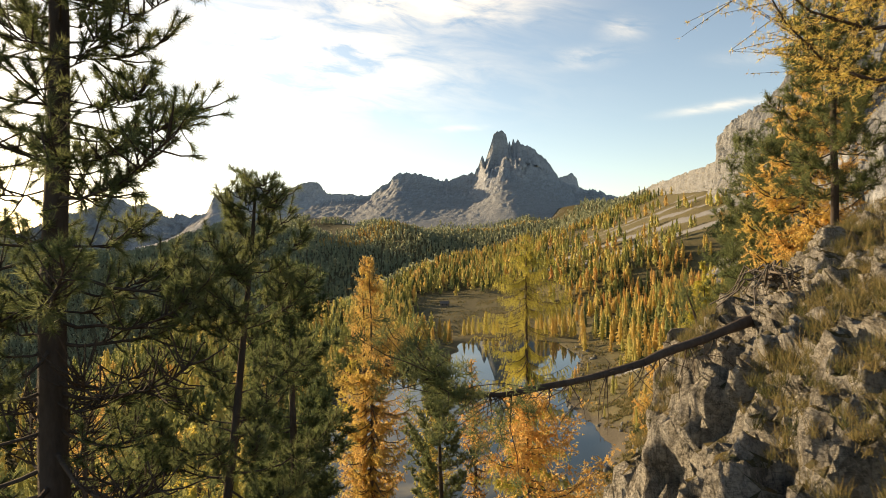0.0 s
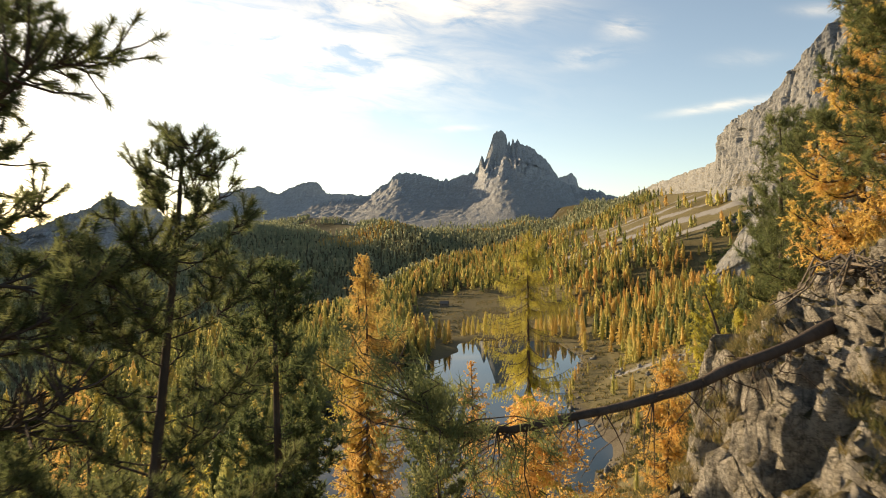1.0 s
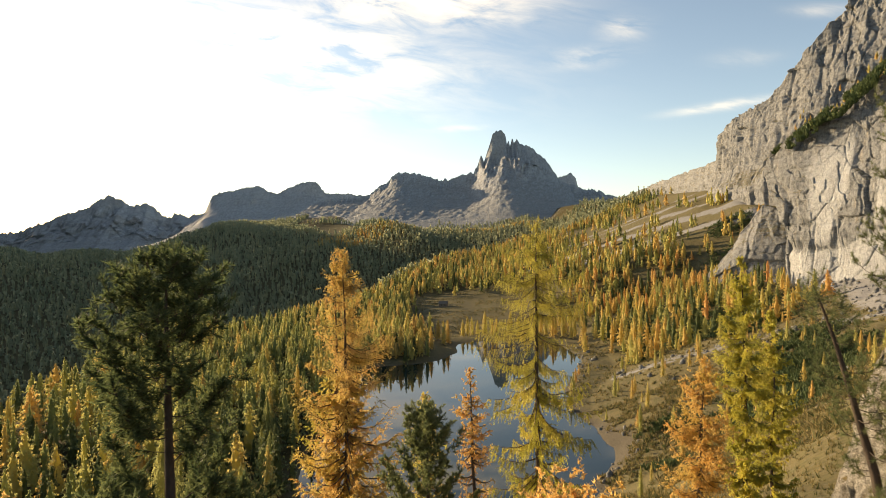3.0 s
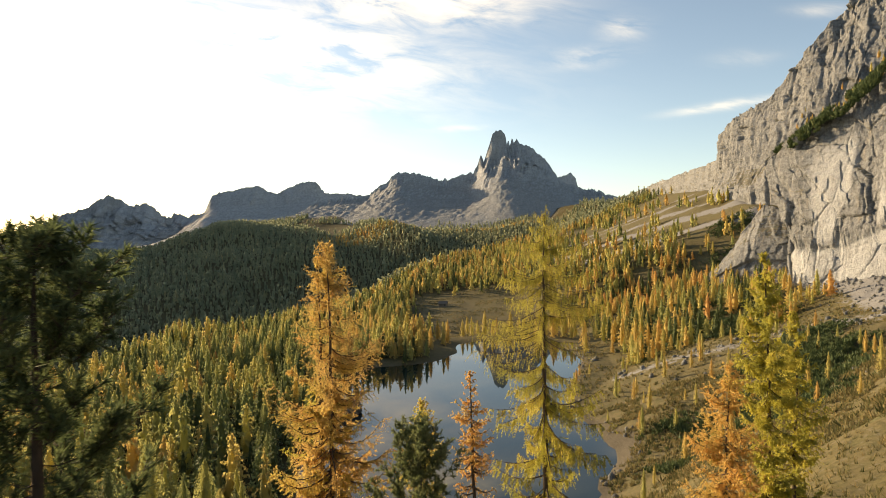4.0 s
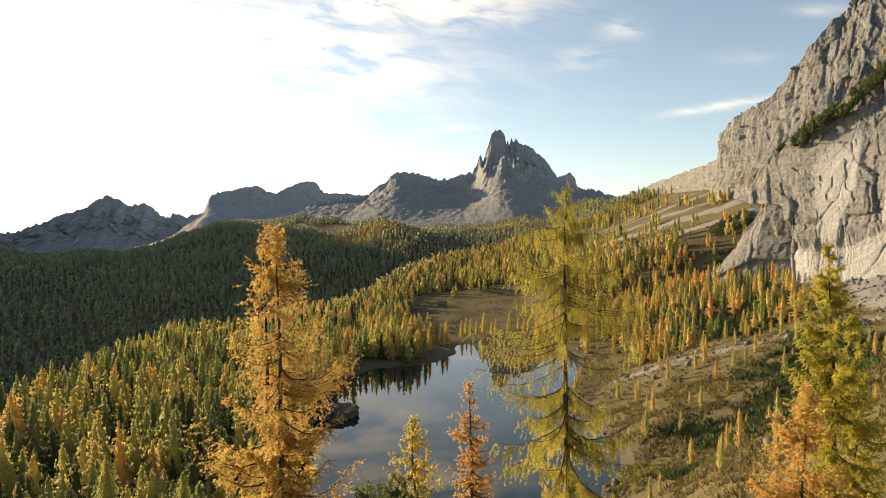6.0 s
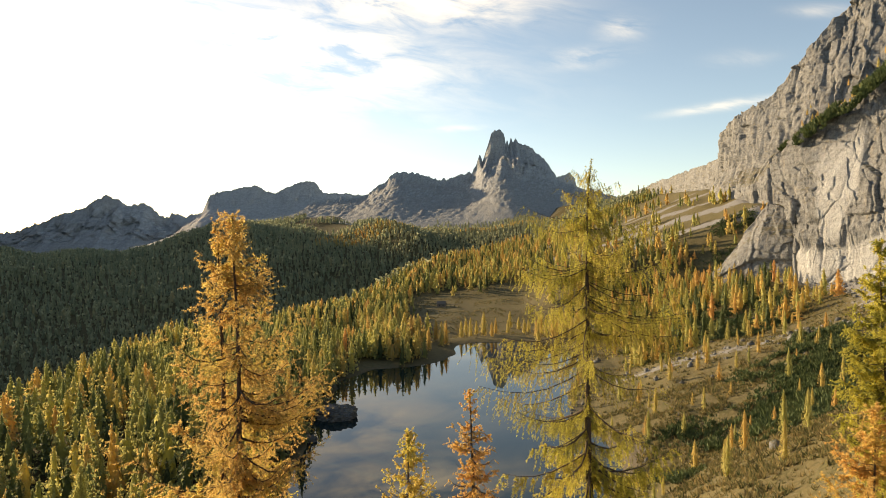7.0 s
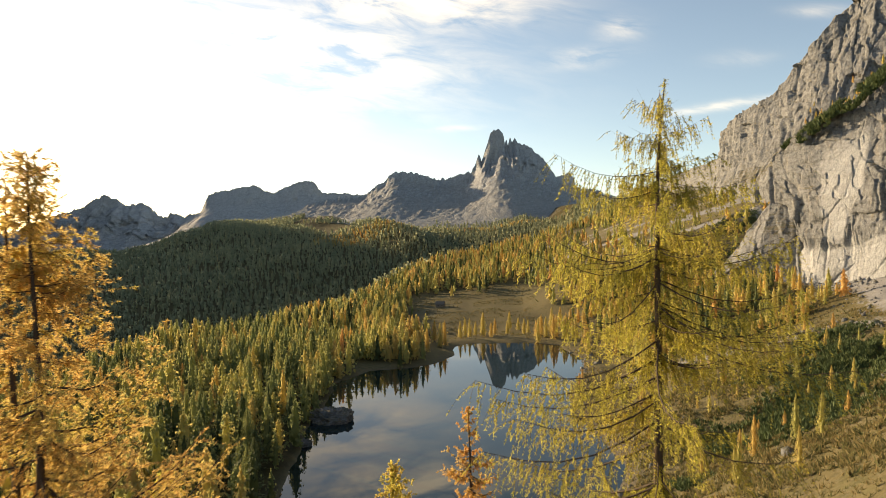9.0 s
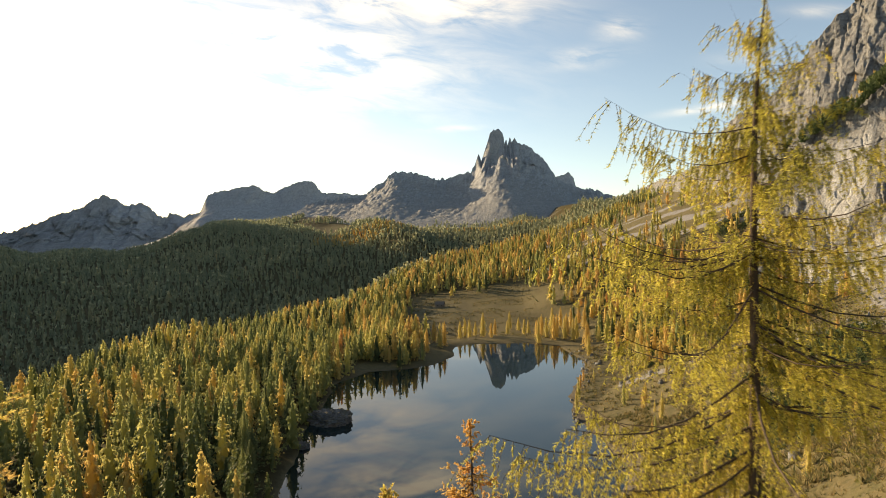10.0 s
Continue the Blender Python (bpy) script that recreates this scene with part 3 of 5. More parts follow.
def stepped(v):
    """Foot slabs, a wall, a broad grassy shelf and a second wall."""
    return 0.25 * v + 0.75 * (0.35 * ease(v, 0.0, 0.25) + 0.45 * ease(v, 0.45, 0.62) + 0.2 * ease(v, 0.6, 1.0)), v


rock_wall("cliff_front", CLIFF_ROCK,
          [(290, 470, 40, 285, 490, 112), (250, 452, 38, 245, 468, 114), (224, 418, 36, 219, 442, 122), (222, 402, 32, 228, 420, 136), (229, 380, 32, 244, 390, 150),
           (237, 350, 36, 258, 372, 170), (245, 312, 40, 276, 344, 195), (262, 240, 48, 300, 280, 220), (300, 130, 60, 350, 180, 240)],
          "sheer grey limestone cliff with pale and rusty streaks", sheer, 7.5, 800, 250, 11, ((12, 7), (30, 16), (60, 26), (110, 30)),
          lambda v, a: np.maximum(ease(v, 0.03, 0.08) * ease(-v, -0.33, -0.27), ease(vnoise(a / 13, v * 1.5, 0, 33), -0.05, 0.3) * ease(v, 0.28, 0.36) * ease(a, 90, 120) * ease(-v, -0.92, -0.7)))
rock_wall("cliff_slab", CLIFF_ROCK, [(198, 500, 34, 204, 506, 40), (208, 486, 36, 224, 500, 66), (222, 468, 38, 240, 486, 96), (240, 452, 40, 252, 470, 90), (262, 446, 40, 270, 460, 60)],
          "tilted grey slab buttress below the cliff", sheer, 4.0, 150, 80, 41, ((6, 0), (14, -4), (24, -14), (34, -40)))
rock_wall("cliff_rear", CLIFF_ROCK,
          [(440, 1720, 150, 470, 1760, 176), (434, 1614, 150, 452, 1670, 182), (426, 1364, 125, 460, 1465, 193), (388, 1063, 90, 426, 1165, 191), (344, 863, 76, 391, 915, 183),
           (325, 800, 70, 340, 790, 196), (300, 700, 48, 333, 736, 211), (275, 612, 30, 356, 695, 223), (275, 560, 26, 381, 665, 270), (290, 520, 26, 410, 645, 310), (340, 480, 26, 440, 616, 345),
           (400, 430, 30, 490, 577, 410)],
          "broken grey mountainside above scree tongues", stepped, 9.0, 700, 190, 23, ((15, -6), (40, -25), (80, -70), (120, -140)))
# ridge added out of view, its crest sized to shadow the valley
mountain("shade_ridge_left", HAZED_ROCK, 0, [(-300, 60), (0, 300), (240, 390), (890, 570), (1800, 900), (2850, 1160), (3600, 1200), (4300, 1100), (4600, 500)], 150, 700, 20,
         "unseen rock ridge added to shade the valley", 12, 20.0, 9)
bpy.data.objects["shade_ridge_left"].matrix_world = pose(-1560, 1830, 0, 0, 0, 130.4)

# ---- trees ----


def frame_of(dirs):
    """Two unit vectors square to each direction."""
    d = dirs / (np.linalg.norm(dirs, axis=-1, keepdims=True) + 1e-9)
    ref = np.where(np.abs(d[..., 2:3]) > 0.9, np.array([1.0, 0, 0]), np.array([0, 0, 1.0]))
    a = np.cross(d, ref)
    a /= np.linalg.norm(a, axis=-1, keepdims=True) + 1e-9
    return d, a, np.cross(d, a)


def tubes(lines, radii, sides=4):
    """Tapered tubes along lines (n, k, 3) of radii (n, k)."""
    n, k, _ = lines.shape
    d, a, b = frame_of(np.gradient(lines, axis=1))
    ang = np.arange(sides) * 2 * np.pi / sides
    ring = (a[:, :, None] * np.cos(ang)[None, None, :, None] + b[:, :, None] * np.sin(ang)[None, None, :, None]) * radii[:, :, None, None]
    verts = (lines[:, :, None] + ring).reshape(-1, 3)
    j = np.arange(sides)
    one = np.stack([j, (j + 1) % sides, (j + 1) % sides + sides, j + sides], -1)
    seg = (np.arange(k - 1) * sides)[:, None, None] + one
    quads = ((np.arange(n) * k * sides)[:, None, None, None] + seg).reshape(-1, 4)
    return verts, quads


def blades(roots, dirs, length, width, rng, flat=np.pi):
    """Narrow three-cornered leaves from roots along dirs, turned by chance up to flat."""
    d, a, b = frame_of(dirs)
    turn = rng.uniform(-flat / 2, flat / 2, len(roots))[:, None]
    side = (a * np.cos(turn) + b * np.sin(turn)) * (width / 2)[:, None]
    verts = np.stack([roots - side, roots + side, roots + d * length[:, None]], 1).reshape(-1, 3)
    return verts, np.arange(len(roots) * 3).reshape(-1, 3)


def tree(name, label, trunk_line, trunk_radius, limbs, needles, bark, leaf, tint, category, group=""):
    """An Empty at the base with trunk, limbs and crown."""
    base = np.array(trunk_line[0])
    thing = new(name)
    thing.location = base
    v, q = tubes((np.array(trunk_line) - base)[None], np.array(trunk_radius)[None], 9)
    part("trunk", np_mesh("trunk", v, quads=q, mat=bark, smooth=True), thing)
    if limbs is not None:
        v, q = limbs
        part("branchwork", np_mesh("branchwork", v - base, quads=q, mat=bark), thing, "bare brown branches")["kind"] = "stuff"
    v, f, sprig = needles
    part("crown", np_mesh("crown", v - base, f, mat=leaf, tint=np.full(len(v), tint), sprig=sprig), thing)
    return tagged(thing, label, category, group)


def larch_parts(rng, base, height, spread, whorls, twigs, tufts, needle, lean=(0, 0), bare=0.08, droop=0.5, per=4, ratio=0.5, twig_wood=False, upcurve=0.34, stout=1.0, hang=1.0, seen=99.0, ragged=0.35, low=0.05, top_bare=0.0, taper=0.0, rand=0.55, point=0.8, steep=1.45, arms=(), bow=1.0, crook=0.012):
    """Branches, hanging twigs and needle tufts of a larch. Returns trunk, radii, limbs and needles."""
    k = 28
    h = np.linspace(0, 1, k)
    wob = crook * height * np.stack([fractal(h * 3, h * 0, 0, 2, int(rng.integers(99))), fractal(h * 3, h * 0, 0, 2, int(rng.integers(99)))], -1)
    trunk = np.stack([base[0] + lean[0] * h**bow + wob[:, 0], base[1] + lean[1] * h**bow + wob[:, 1], base[2] + height * h], -1)
    radii = (0.009 if stout < 0.9 else 0.012) * height * (1 - h) ** 0.85 + (0.006 if stout < 0.9 else 0.012)
    hb = low + (1 - low) * (1 - np.sort(rng.uniform(0, 1, whorls)) ** (steep if taper else 1.0))
    root = np.stack([np.interp(hb, h, trunk[:, c]) for c in range(3)], -1)
    az = rng.uniform(0, 2 * np.pi, whorls) + np.arange(whorls) * 2.4
    shape = np.minimum(1, (1 - hb) * height / taper) ** point if taper else np.maximum(1 - hb, 0) ** 0.75
    reach = spread * (shape * np.minimum(1, 0.55 + 1.6 * hb) + 0.06) * (1 - ragged + 2 * ragged * rng.uniform(0, 1, whorls))
    for n, (fall, turn, long, _) in enumerate(arms):
        hb[n], az[n], reach[n] = 1 - fall / height, radians(turn), long
        root[n] = [np.interp(hb[n], h, trunk[:, c]) for c in range(3)]
    s = np.linspace(0, 1, 6)
    tilt = np.interp(hb, [0, 0.5, 1], [-0.42, -0.12, 0.75]) + rng.normal(0, 0.12, whorls)
    if taper:
        tilt = np.interp((1 - hb) * height, [0, 0.8, 2.5, 6.0], [0.8, 0.25, -0.05, -0.3]) + rng.normal(0, 0.12, whorls)
    tilt[:len(arms)] = [a[3] for a in arms]
    out = np.stack([np.cos(az), np.sin(az)], -1)
    lines = np.empty((whorls, 6, 3))
    bend = rng.normal(0, 0.16, whorls)
    for j, q in enumerate(s):
        side = np.stack([-out[:, 1], out[:, 0]], -1) * (bend * q * q * reach)[:, None]
        lines[:, j, :2] = root[:, :2] + out * (reach * q)[:, None] + side
        lines[:, j, 2] = root[:, 2] + reach * (tilt * q + upcurve * q * q * q - 0.1 * np.sin(q * np.pi))
    thick = stout * (0.009 * height * (1 - hb) + 0.010)[:, None] * (1 - 0.85 * s)[None] * np.clip(reach / spread, 0.35, 1)[:, None]
    limb_v, limb_q = tubes(lines, thick, 4)
    # twigs hang from each branch
    below = (1 - hb) * height
    count = np.maximum(2, twigs * reach / spread * np.interp(below, [seen, seen + 1.5], [1.0, 0.62])).astype(int)
    own = np.repeat(np.arange(whorls), count)
    q = bare + (1.02 - bare) * rng.uniform(0, 1, len(own)) ** (1.2 if taper else 0.8)
    f = np.clip(q, 0, 1) * 5
    i0 = np.minimum(f.astype(int), 4)
    at = lines[own, i0] * (1 - (f - i0))[:, None] + lines[own, i0 + 1] * (f - i0)[:, None]
    fwd = lines[own, i0 + 1] - lines[own, i0]
    fwd /= np.linalg.norm(fwd, axis=1)[:, None] + 1e-9
    way = fwd * rng.uniform(0.2, 0.9, len(own))[:, None] + rng.normal(0, rand, (len(own), 3))
    way[:, 2] -= droop * rng.uniform(0.3, 1.5, len(own))
    way /= np.linalg.norm(way, axis=1)[:, None] + 1e-9
    span = hang * spread * rng.uniform(0.10, 0.30, len(own)) * (0.55 + 0.6 * reach[own] / spread)
    tw = at[:, None] + way[:, None] * (span[:, None] * np.array([0, 0.5, 1.0]))[..., None]
    tw[:, 2, 2] -= 0.16 * droop * span
    if twig_wood:
        v2, q2 = tubes(tw, np.full((len(tw), 3), 0.0035) * np.array([1, 0.7, 0.4]), 3)
        limb_q = np.concatenate([limb_q, q2 + len(limb_v)])
        limb_v = np.concatenate([limb_v, v2])
    g = rng.uniform(0.05, 1.05, (len(own), tufts))
    pts = (at[:, None] + way[:, None] * (span[:, None] * g)[..., None]).reshape(-1, 3)
    pts[:, 2] -= (0.16 * droop * span[:, None] * g**2).ravel()
    if taper:
        # the leading shoot is clothed too
        lead = rng.uniform(1 - 1.3 / height, 1.0, 220)
        tip_pts = np.stack([np.interp(lead, h, trunk[:, c]) for c in range(3)], -1) + rng.normal(0, 0.02, (220, 3))
        pts, own, way = np.concatenate([pts, tip_pts]), np.concatenate([np.repeat(own, tufts), np.zeros(220, int)]), np.concatenate([np.repeat(way, tufts, 0), rng.normal(0, 0.6, (220, 3)) + [0, 0, 0.5]])
    else:
        own, way = np.repeat(own, tufts), np.repeat(way, tufts, 0)
    along, mood = way, rng.uniform(-0.1, 1.1, whorls)[own]
    if top_bare:
        rel = (pts[:, 2] - base[2]) / height
        keep = rng.uniform(0, 1, len(pts)) > ease(rel, 1 - top_bare, 1 - 0.5 * top_bare) * 0.6
        keep[-220:] = True
        pts, along, mood = pts[keep], along[keep], mood[keep]
    roots = np.repeat(pts, per, 0)
    dirs = rng.normal(0, 0.8, roots.shape) + np.repeat(along, per, 0) * 0.7
    dirs[:, 2] -= 0.2
    size = needle * rng.uniform(0.6, 1.4, len(roots)) * np.interp(base[2] + height - roots[:, 2], [seen, seen + 1.5], [1.0, 1.9])
    v, t = blades(roots, dirs, size, size * ratio, rng)
    sprig = np.repeat(np.clip(0.5 * mood + 0.5 * rng.uniform(0, 1, len(pts)), 0, 1), per * 3)
    return trunk, radii, (limb_v, limb_q), (v, t, sprig)


def larch(name, label, seed, base, height, spread, tint, whorls=110, twigs=16, tufts=7, needle=0.05, group="", leaf=None, **more):
    rng = np.random.default_rng(seed)
    trunk, radii, limbs, needles = larch_parts(rng, base, height, spread, whorls, twigs, tufts, needle, **more)
    return tree(name, label, trunk, radii, limbs if needle < 0.3 else None, needles, BARK, leaf or LARCH, tint, "larch tree", group)


def pine(name, label, seed, base, height, spread, tint=0.45, whorls=46, brushes=11, needles=34, needle=0.085, lean=(0, 0), low=0.1, radius=0.016, bare_low=0.0,
         category="pine tree", group="", upturn=0.45, dead=0.3, taper=0.0):
    """A stone pine: long bare limbs that turn up and end in round brushes of needles."""
    rng = np.random.default_rng(seed)
    k = 12
    h = np.linspace(0, 1, k)
    wob = 0.008 * height * np.stack([fractal(h * 2.5, h * 0, 0, 2, seed + 3), fractal(h * 2.5, h * 0, 0, 2, seed + 4)], -1)
    trunk = np.stack([base[0] + lean[0] * h**1.3 + wob[:, 0], base[1] + lean[1] * h**1.3 + wob[:, 1], base[2] + height * h], -1)
    radii = radius * height * (1 - h) ** 0.8 + 0.008
    hb = low + (0.99 - low) * (1 - np.sort(rng.uniform(0, 1, whorls)) ** (1.4 if taper else 1.0))
    root = np.stack([np.interp(hb, h, trunk[:, c]) for c in range(3)], -1)
    az = np.arange(whorls) * 2.4 + rng.uniform(-0.7, 0.7, whorls)
    shape = np.minimum(1, (1 - hb) * height / taper) ** 0.7 if taper else (1 - hb) ** 0.6
    reach = spread * (shape * np.minimum(1, 0.6 + 1.2 * hb) + 0.08) * rng.uniform(0.45, 1.2, whorls)
    s = np.linspace(0, 1, 7)
    tilt = np.interp(hb, [0, 0.5, 1], [-0.25, 0.05, 0.8]) + rng.normal(0, 0.12, whorls)
    out = np.stack([np.cos(az), np.sin(az)], -1)
    lines = np.empty((whorls, 7, 3))
    bend = rng.normal(0, 0.25, whorls)
    for j, q in enumerate(s):
        side = np.stack([-out[:, 1], out[:, 0]], -1) * (bend * q * q * reach)[:, None]
        lines[:, j, :2] = root[:, :2] + out * (reach * q)[:, None] + side
        lines[:, j, 2] = root[:, 2] + reach * (tilt * q + upturn * q**3 - 0.08 * np.sin(q * np.pi)) + rng.normal(0, 0.012, whorls) * reach
    thick = (0.0026 * height * (1 - hb) + 0.004)[:, None] * (1 - 0.75 * s)[None] * np.clip(reach / spread, 0.4, 1)[:, None]
    limb_v, limb_q = tubes(lines, thick, 5)
    count = np.maximum(5, brushes * reach / spread).astype(int)
    own = np.repeat(np.arange(whorls), count)
    alive = np.where(hb < bare_low, rng.uniform(0, 1, whorls) < dead, True)[own]
    q = 0.25 + 0.75 * rng.uniform(0, 1, len(own)) ** 0.65
    f = q * 6
    i0 = np.minimum(f.astype(int), 5)
    at = lines[own, i0] * (1 - (f - i0))[:, None] + lines[own, i0 + 1] * (f - i0)[:, None]
    fwd = lines[own, i0 + 1] - lines[own, i0]
    fwd /= np.linalg.norm(fwd, axis=1)[:, None] + 1e-9
    way = fwd * 0.6 + rng.normal(0, 0.62, (len(own), 3))
    way[:, 2] += 0.42
    way /= np.linalg.norm(way, axis=1)[:, None] + 1e-9
    span = spread * rng.uniform(0.05, 0.24, len(own))
    tip = at + way * span[:, None]
    tw = np.stack([at, (at + tip) / 2 + [0, 0, -0.01], tip + [0, 0, 0.02]], 1)
    v2, q2 = tubes(tw, np.full((len(tw), 3), 0.0005 * height + 0.0014) * np.array([1, 0.8, 0.6]), 4)
    limb_q = np.concatenate([limb_q, q2 + len(limb_v)])
    limb_v = np.concatenate([limb_v, v2])
    at, tip, way = at[alive], tip[alive], way[alive]
    # brushes: needles ring the last stretch of each twig
    m = needles
    g = rng.uniform(0.1, 1.0, (len(tip), m)) ** 0.6
    stem = np.minimum(np.linalg.norm(tip - at, axis=1), needle * 1.7)
    roots = (tip[:, None] - way[:, None] * (stem[:, None] * (1 - g))[..., None]).reshape(-1, 3)
    dirs = rng.normal(0, 0.66, (len(tip), m, 3)) + way[:, None] * 0.75
    dirs[..., 2] += 0.12
    dirs = dirs.reshape(-1, 3)
    size = needle * rng.uniform(0.7, 1.25, len(roots))
    v, t = blades(roots, dirs, size, size * (0.06 if needle < 0.1 else 0.16), rng)
    sprig = np.repeat(rng.uniform(0, 1, len(tip)), m * 3)
    return tree(name, label, trunk, radii, (limb_v, limb_q), (v, t, sprig), PINE_BARK, PINE, tint, category, group)


def ground_z(x, y):
    return float(land(np.array([x], float), np.array([y], float))[0])


def rooted(x, y, sink=0.2):
    return (x, y, ground_z(x, y) - sink)


# trees that the camera passes close by
def hero_larch(label, seed, x, y, tip, spread, tint, **more):
    b = rooted(x, y)
    return larch("larch_tree", label, seed, b, tip - b[2], spread, tint, **more)


def hero_pine(label, seed, x, y, tip, spread, **more):
    b = rooted(x, y)
    return pine("pine_tree", label, seed, b, tip - b[2], spread, **more)


hero_larch("tall orange larch above the lake, drooping branches", 11, -3.7, 29.2, 69.65, 1.45, 0.56, whorls=215, twigs=50, tufts=18, per=3, needle=0.04, ratio=0.24, taper=4.2, ragged=0.3, droop=0.5, stout=0.5, seen=6.5, rand=0.4, point=0.95, steep=1.2, hang=0.85, upcurve=0.4, crook=0.003, twig_wood=True)
hero_larch("slender orange larch grown close beside a taller one", 19, -4.05, 29.35, 69.38, 0.8, 0.55, whorls=80, twigs=34, tufts=14, per=4, needle=0.044, ratio=0.26, taper=4.0, droop=0.42, stout=0.5, seen=3.5, rand=0.3, point=0.9, steep=1.2, hang=0.9, crook=0.004)
hero_larch("tall yellow green larch with sparse crooked top", 12, 3.92, 31.7, 71.0, 1.78, 0.27, whorls=245, twigs=52, tufts=20, per=3, needle=0.038, ratio=0.22, droop=1.7, top_bare=0.09, ragged=0.45, taper=3.4, upcurve=0.06, stout=0.34, bare=0.02, seen=6.5, hang=0.75, twig_wood=True, rand=0.36, point=0.95, steep=1.15, lean=(0.2, 0), bow=12.0, crook=0.003,
           arms=((1.35, 186, 1.6, 0.1), (1.62, 200, 1.45, -0.02), (1.45, -8, 1.4, -0.05), (0.72, 10, 0.72, 0.2), (0.45, 170, 0.3, 0.3), (0.9, 165, 0.5, 0.2), (2.6, 175, 1.9, -0.02), (3.4, 0, 1.9, -0.25), (4.6, 190, 1.75, -0.1)))
hero_larch("slim orange larch before the water", 13, 2.3, 56.6, 59.6, 1.15, 0.68, whorls=130, twigs=18, tufts=8, needle=0.085, taper=3.5)
hero_larch("yellow larch beside the slim orange one", 14, -1.4, 48.0, 59.5, 1.6, 0.40, whorls=130, twigs=20, tufts=8, needle=0.085, taper=4.0)
hero_larch("tall yellow green larch by the crags", 15, 15.9, 38.5, 68.9, 1.1, 0.25, whorls=190, twigs=40, tufts=10, per=3, needle=0.075, ratio=0.34, taper=5.0, stout=0.35, droop=1.0, seen=9.0)
hero_larch("slender yellow green larch by the crags", 16, 19.5, 43.0, 65.6, 1.05, 0.26, whorls=150, twigs=36, tufts=10, per=3, needle=0.08, ratio=0.34, taper=4.5, stout=0.35, droop=1.0, seen=9.0)
hero_larch("orange larch on the steep slope", 17, 10.9, 32.0, 64.8, 1.15, 0.60, whorls=140, twigs=34, tufts=10, per=3, needle=0.065, ratio=0.34, taper=3.0, stout=0.6)
hero_larch("bushy orange larch below the leaning log", 18, 1.5, 11.6, 67.3, 1.4, 0.66, whorls=150, twigs=40, tufts=8, per=3, needle=0.044, ratio=0.45, taper=2.0, stout=0.6, rand=0.35, seen=3.0)
hero_pine("dark stone pine with open crown", 21, -3.55, 13.86, 69.6, 1.1, tint=0.14, whorls=130, brushes=40, needles=24, low=0.15, taper=2.8, needle=0.125, upturn=0.3)
hero_pine("stone pine rising close beside the camera", 22, -2.58, 3.75, 75.5, 1.35, whorls=170, brushes=52, needles=92, radius=0.0118, low=0.1, bare_low=0.42, dead=0.3, needle=0.074, upturn=0.12)
hero_pine("slanting young stone pine", 23, -1.85, 4.0, 70.72, 0.6, whorls=100, brushes=40, needles=70, lean=(0.45, 0.05), radius=0.009, needle=0.055, bare_low=0.1, taper=1.9, upturn=0.25)
hero_pine("dark stone pine below the lookout", 25, -0.4, 24.0, 64.8, 1.1, whorls=130, brushes=34, needles=34, low=0.1, taper=2.4, needle=0.11)

# ---- woods ----


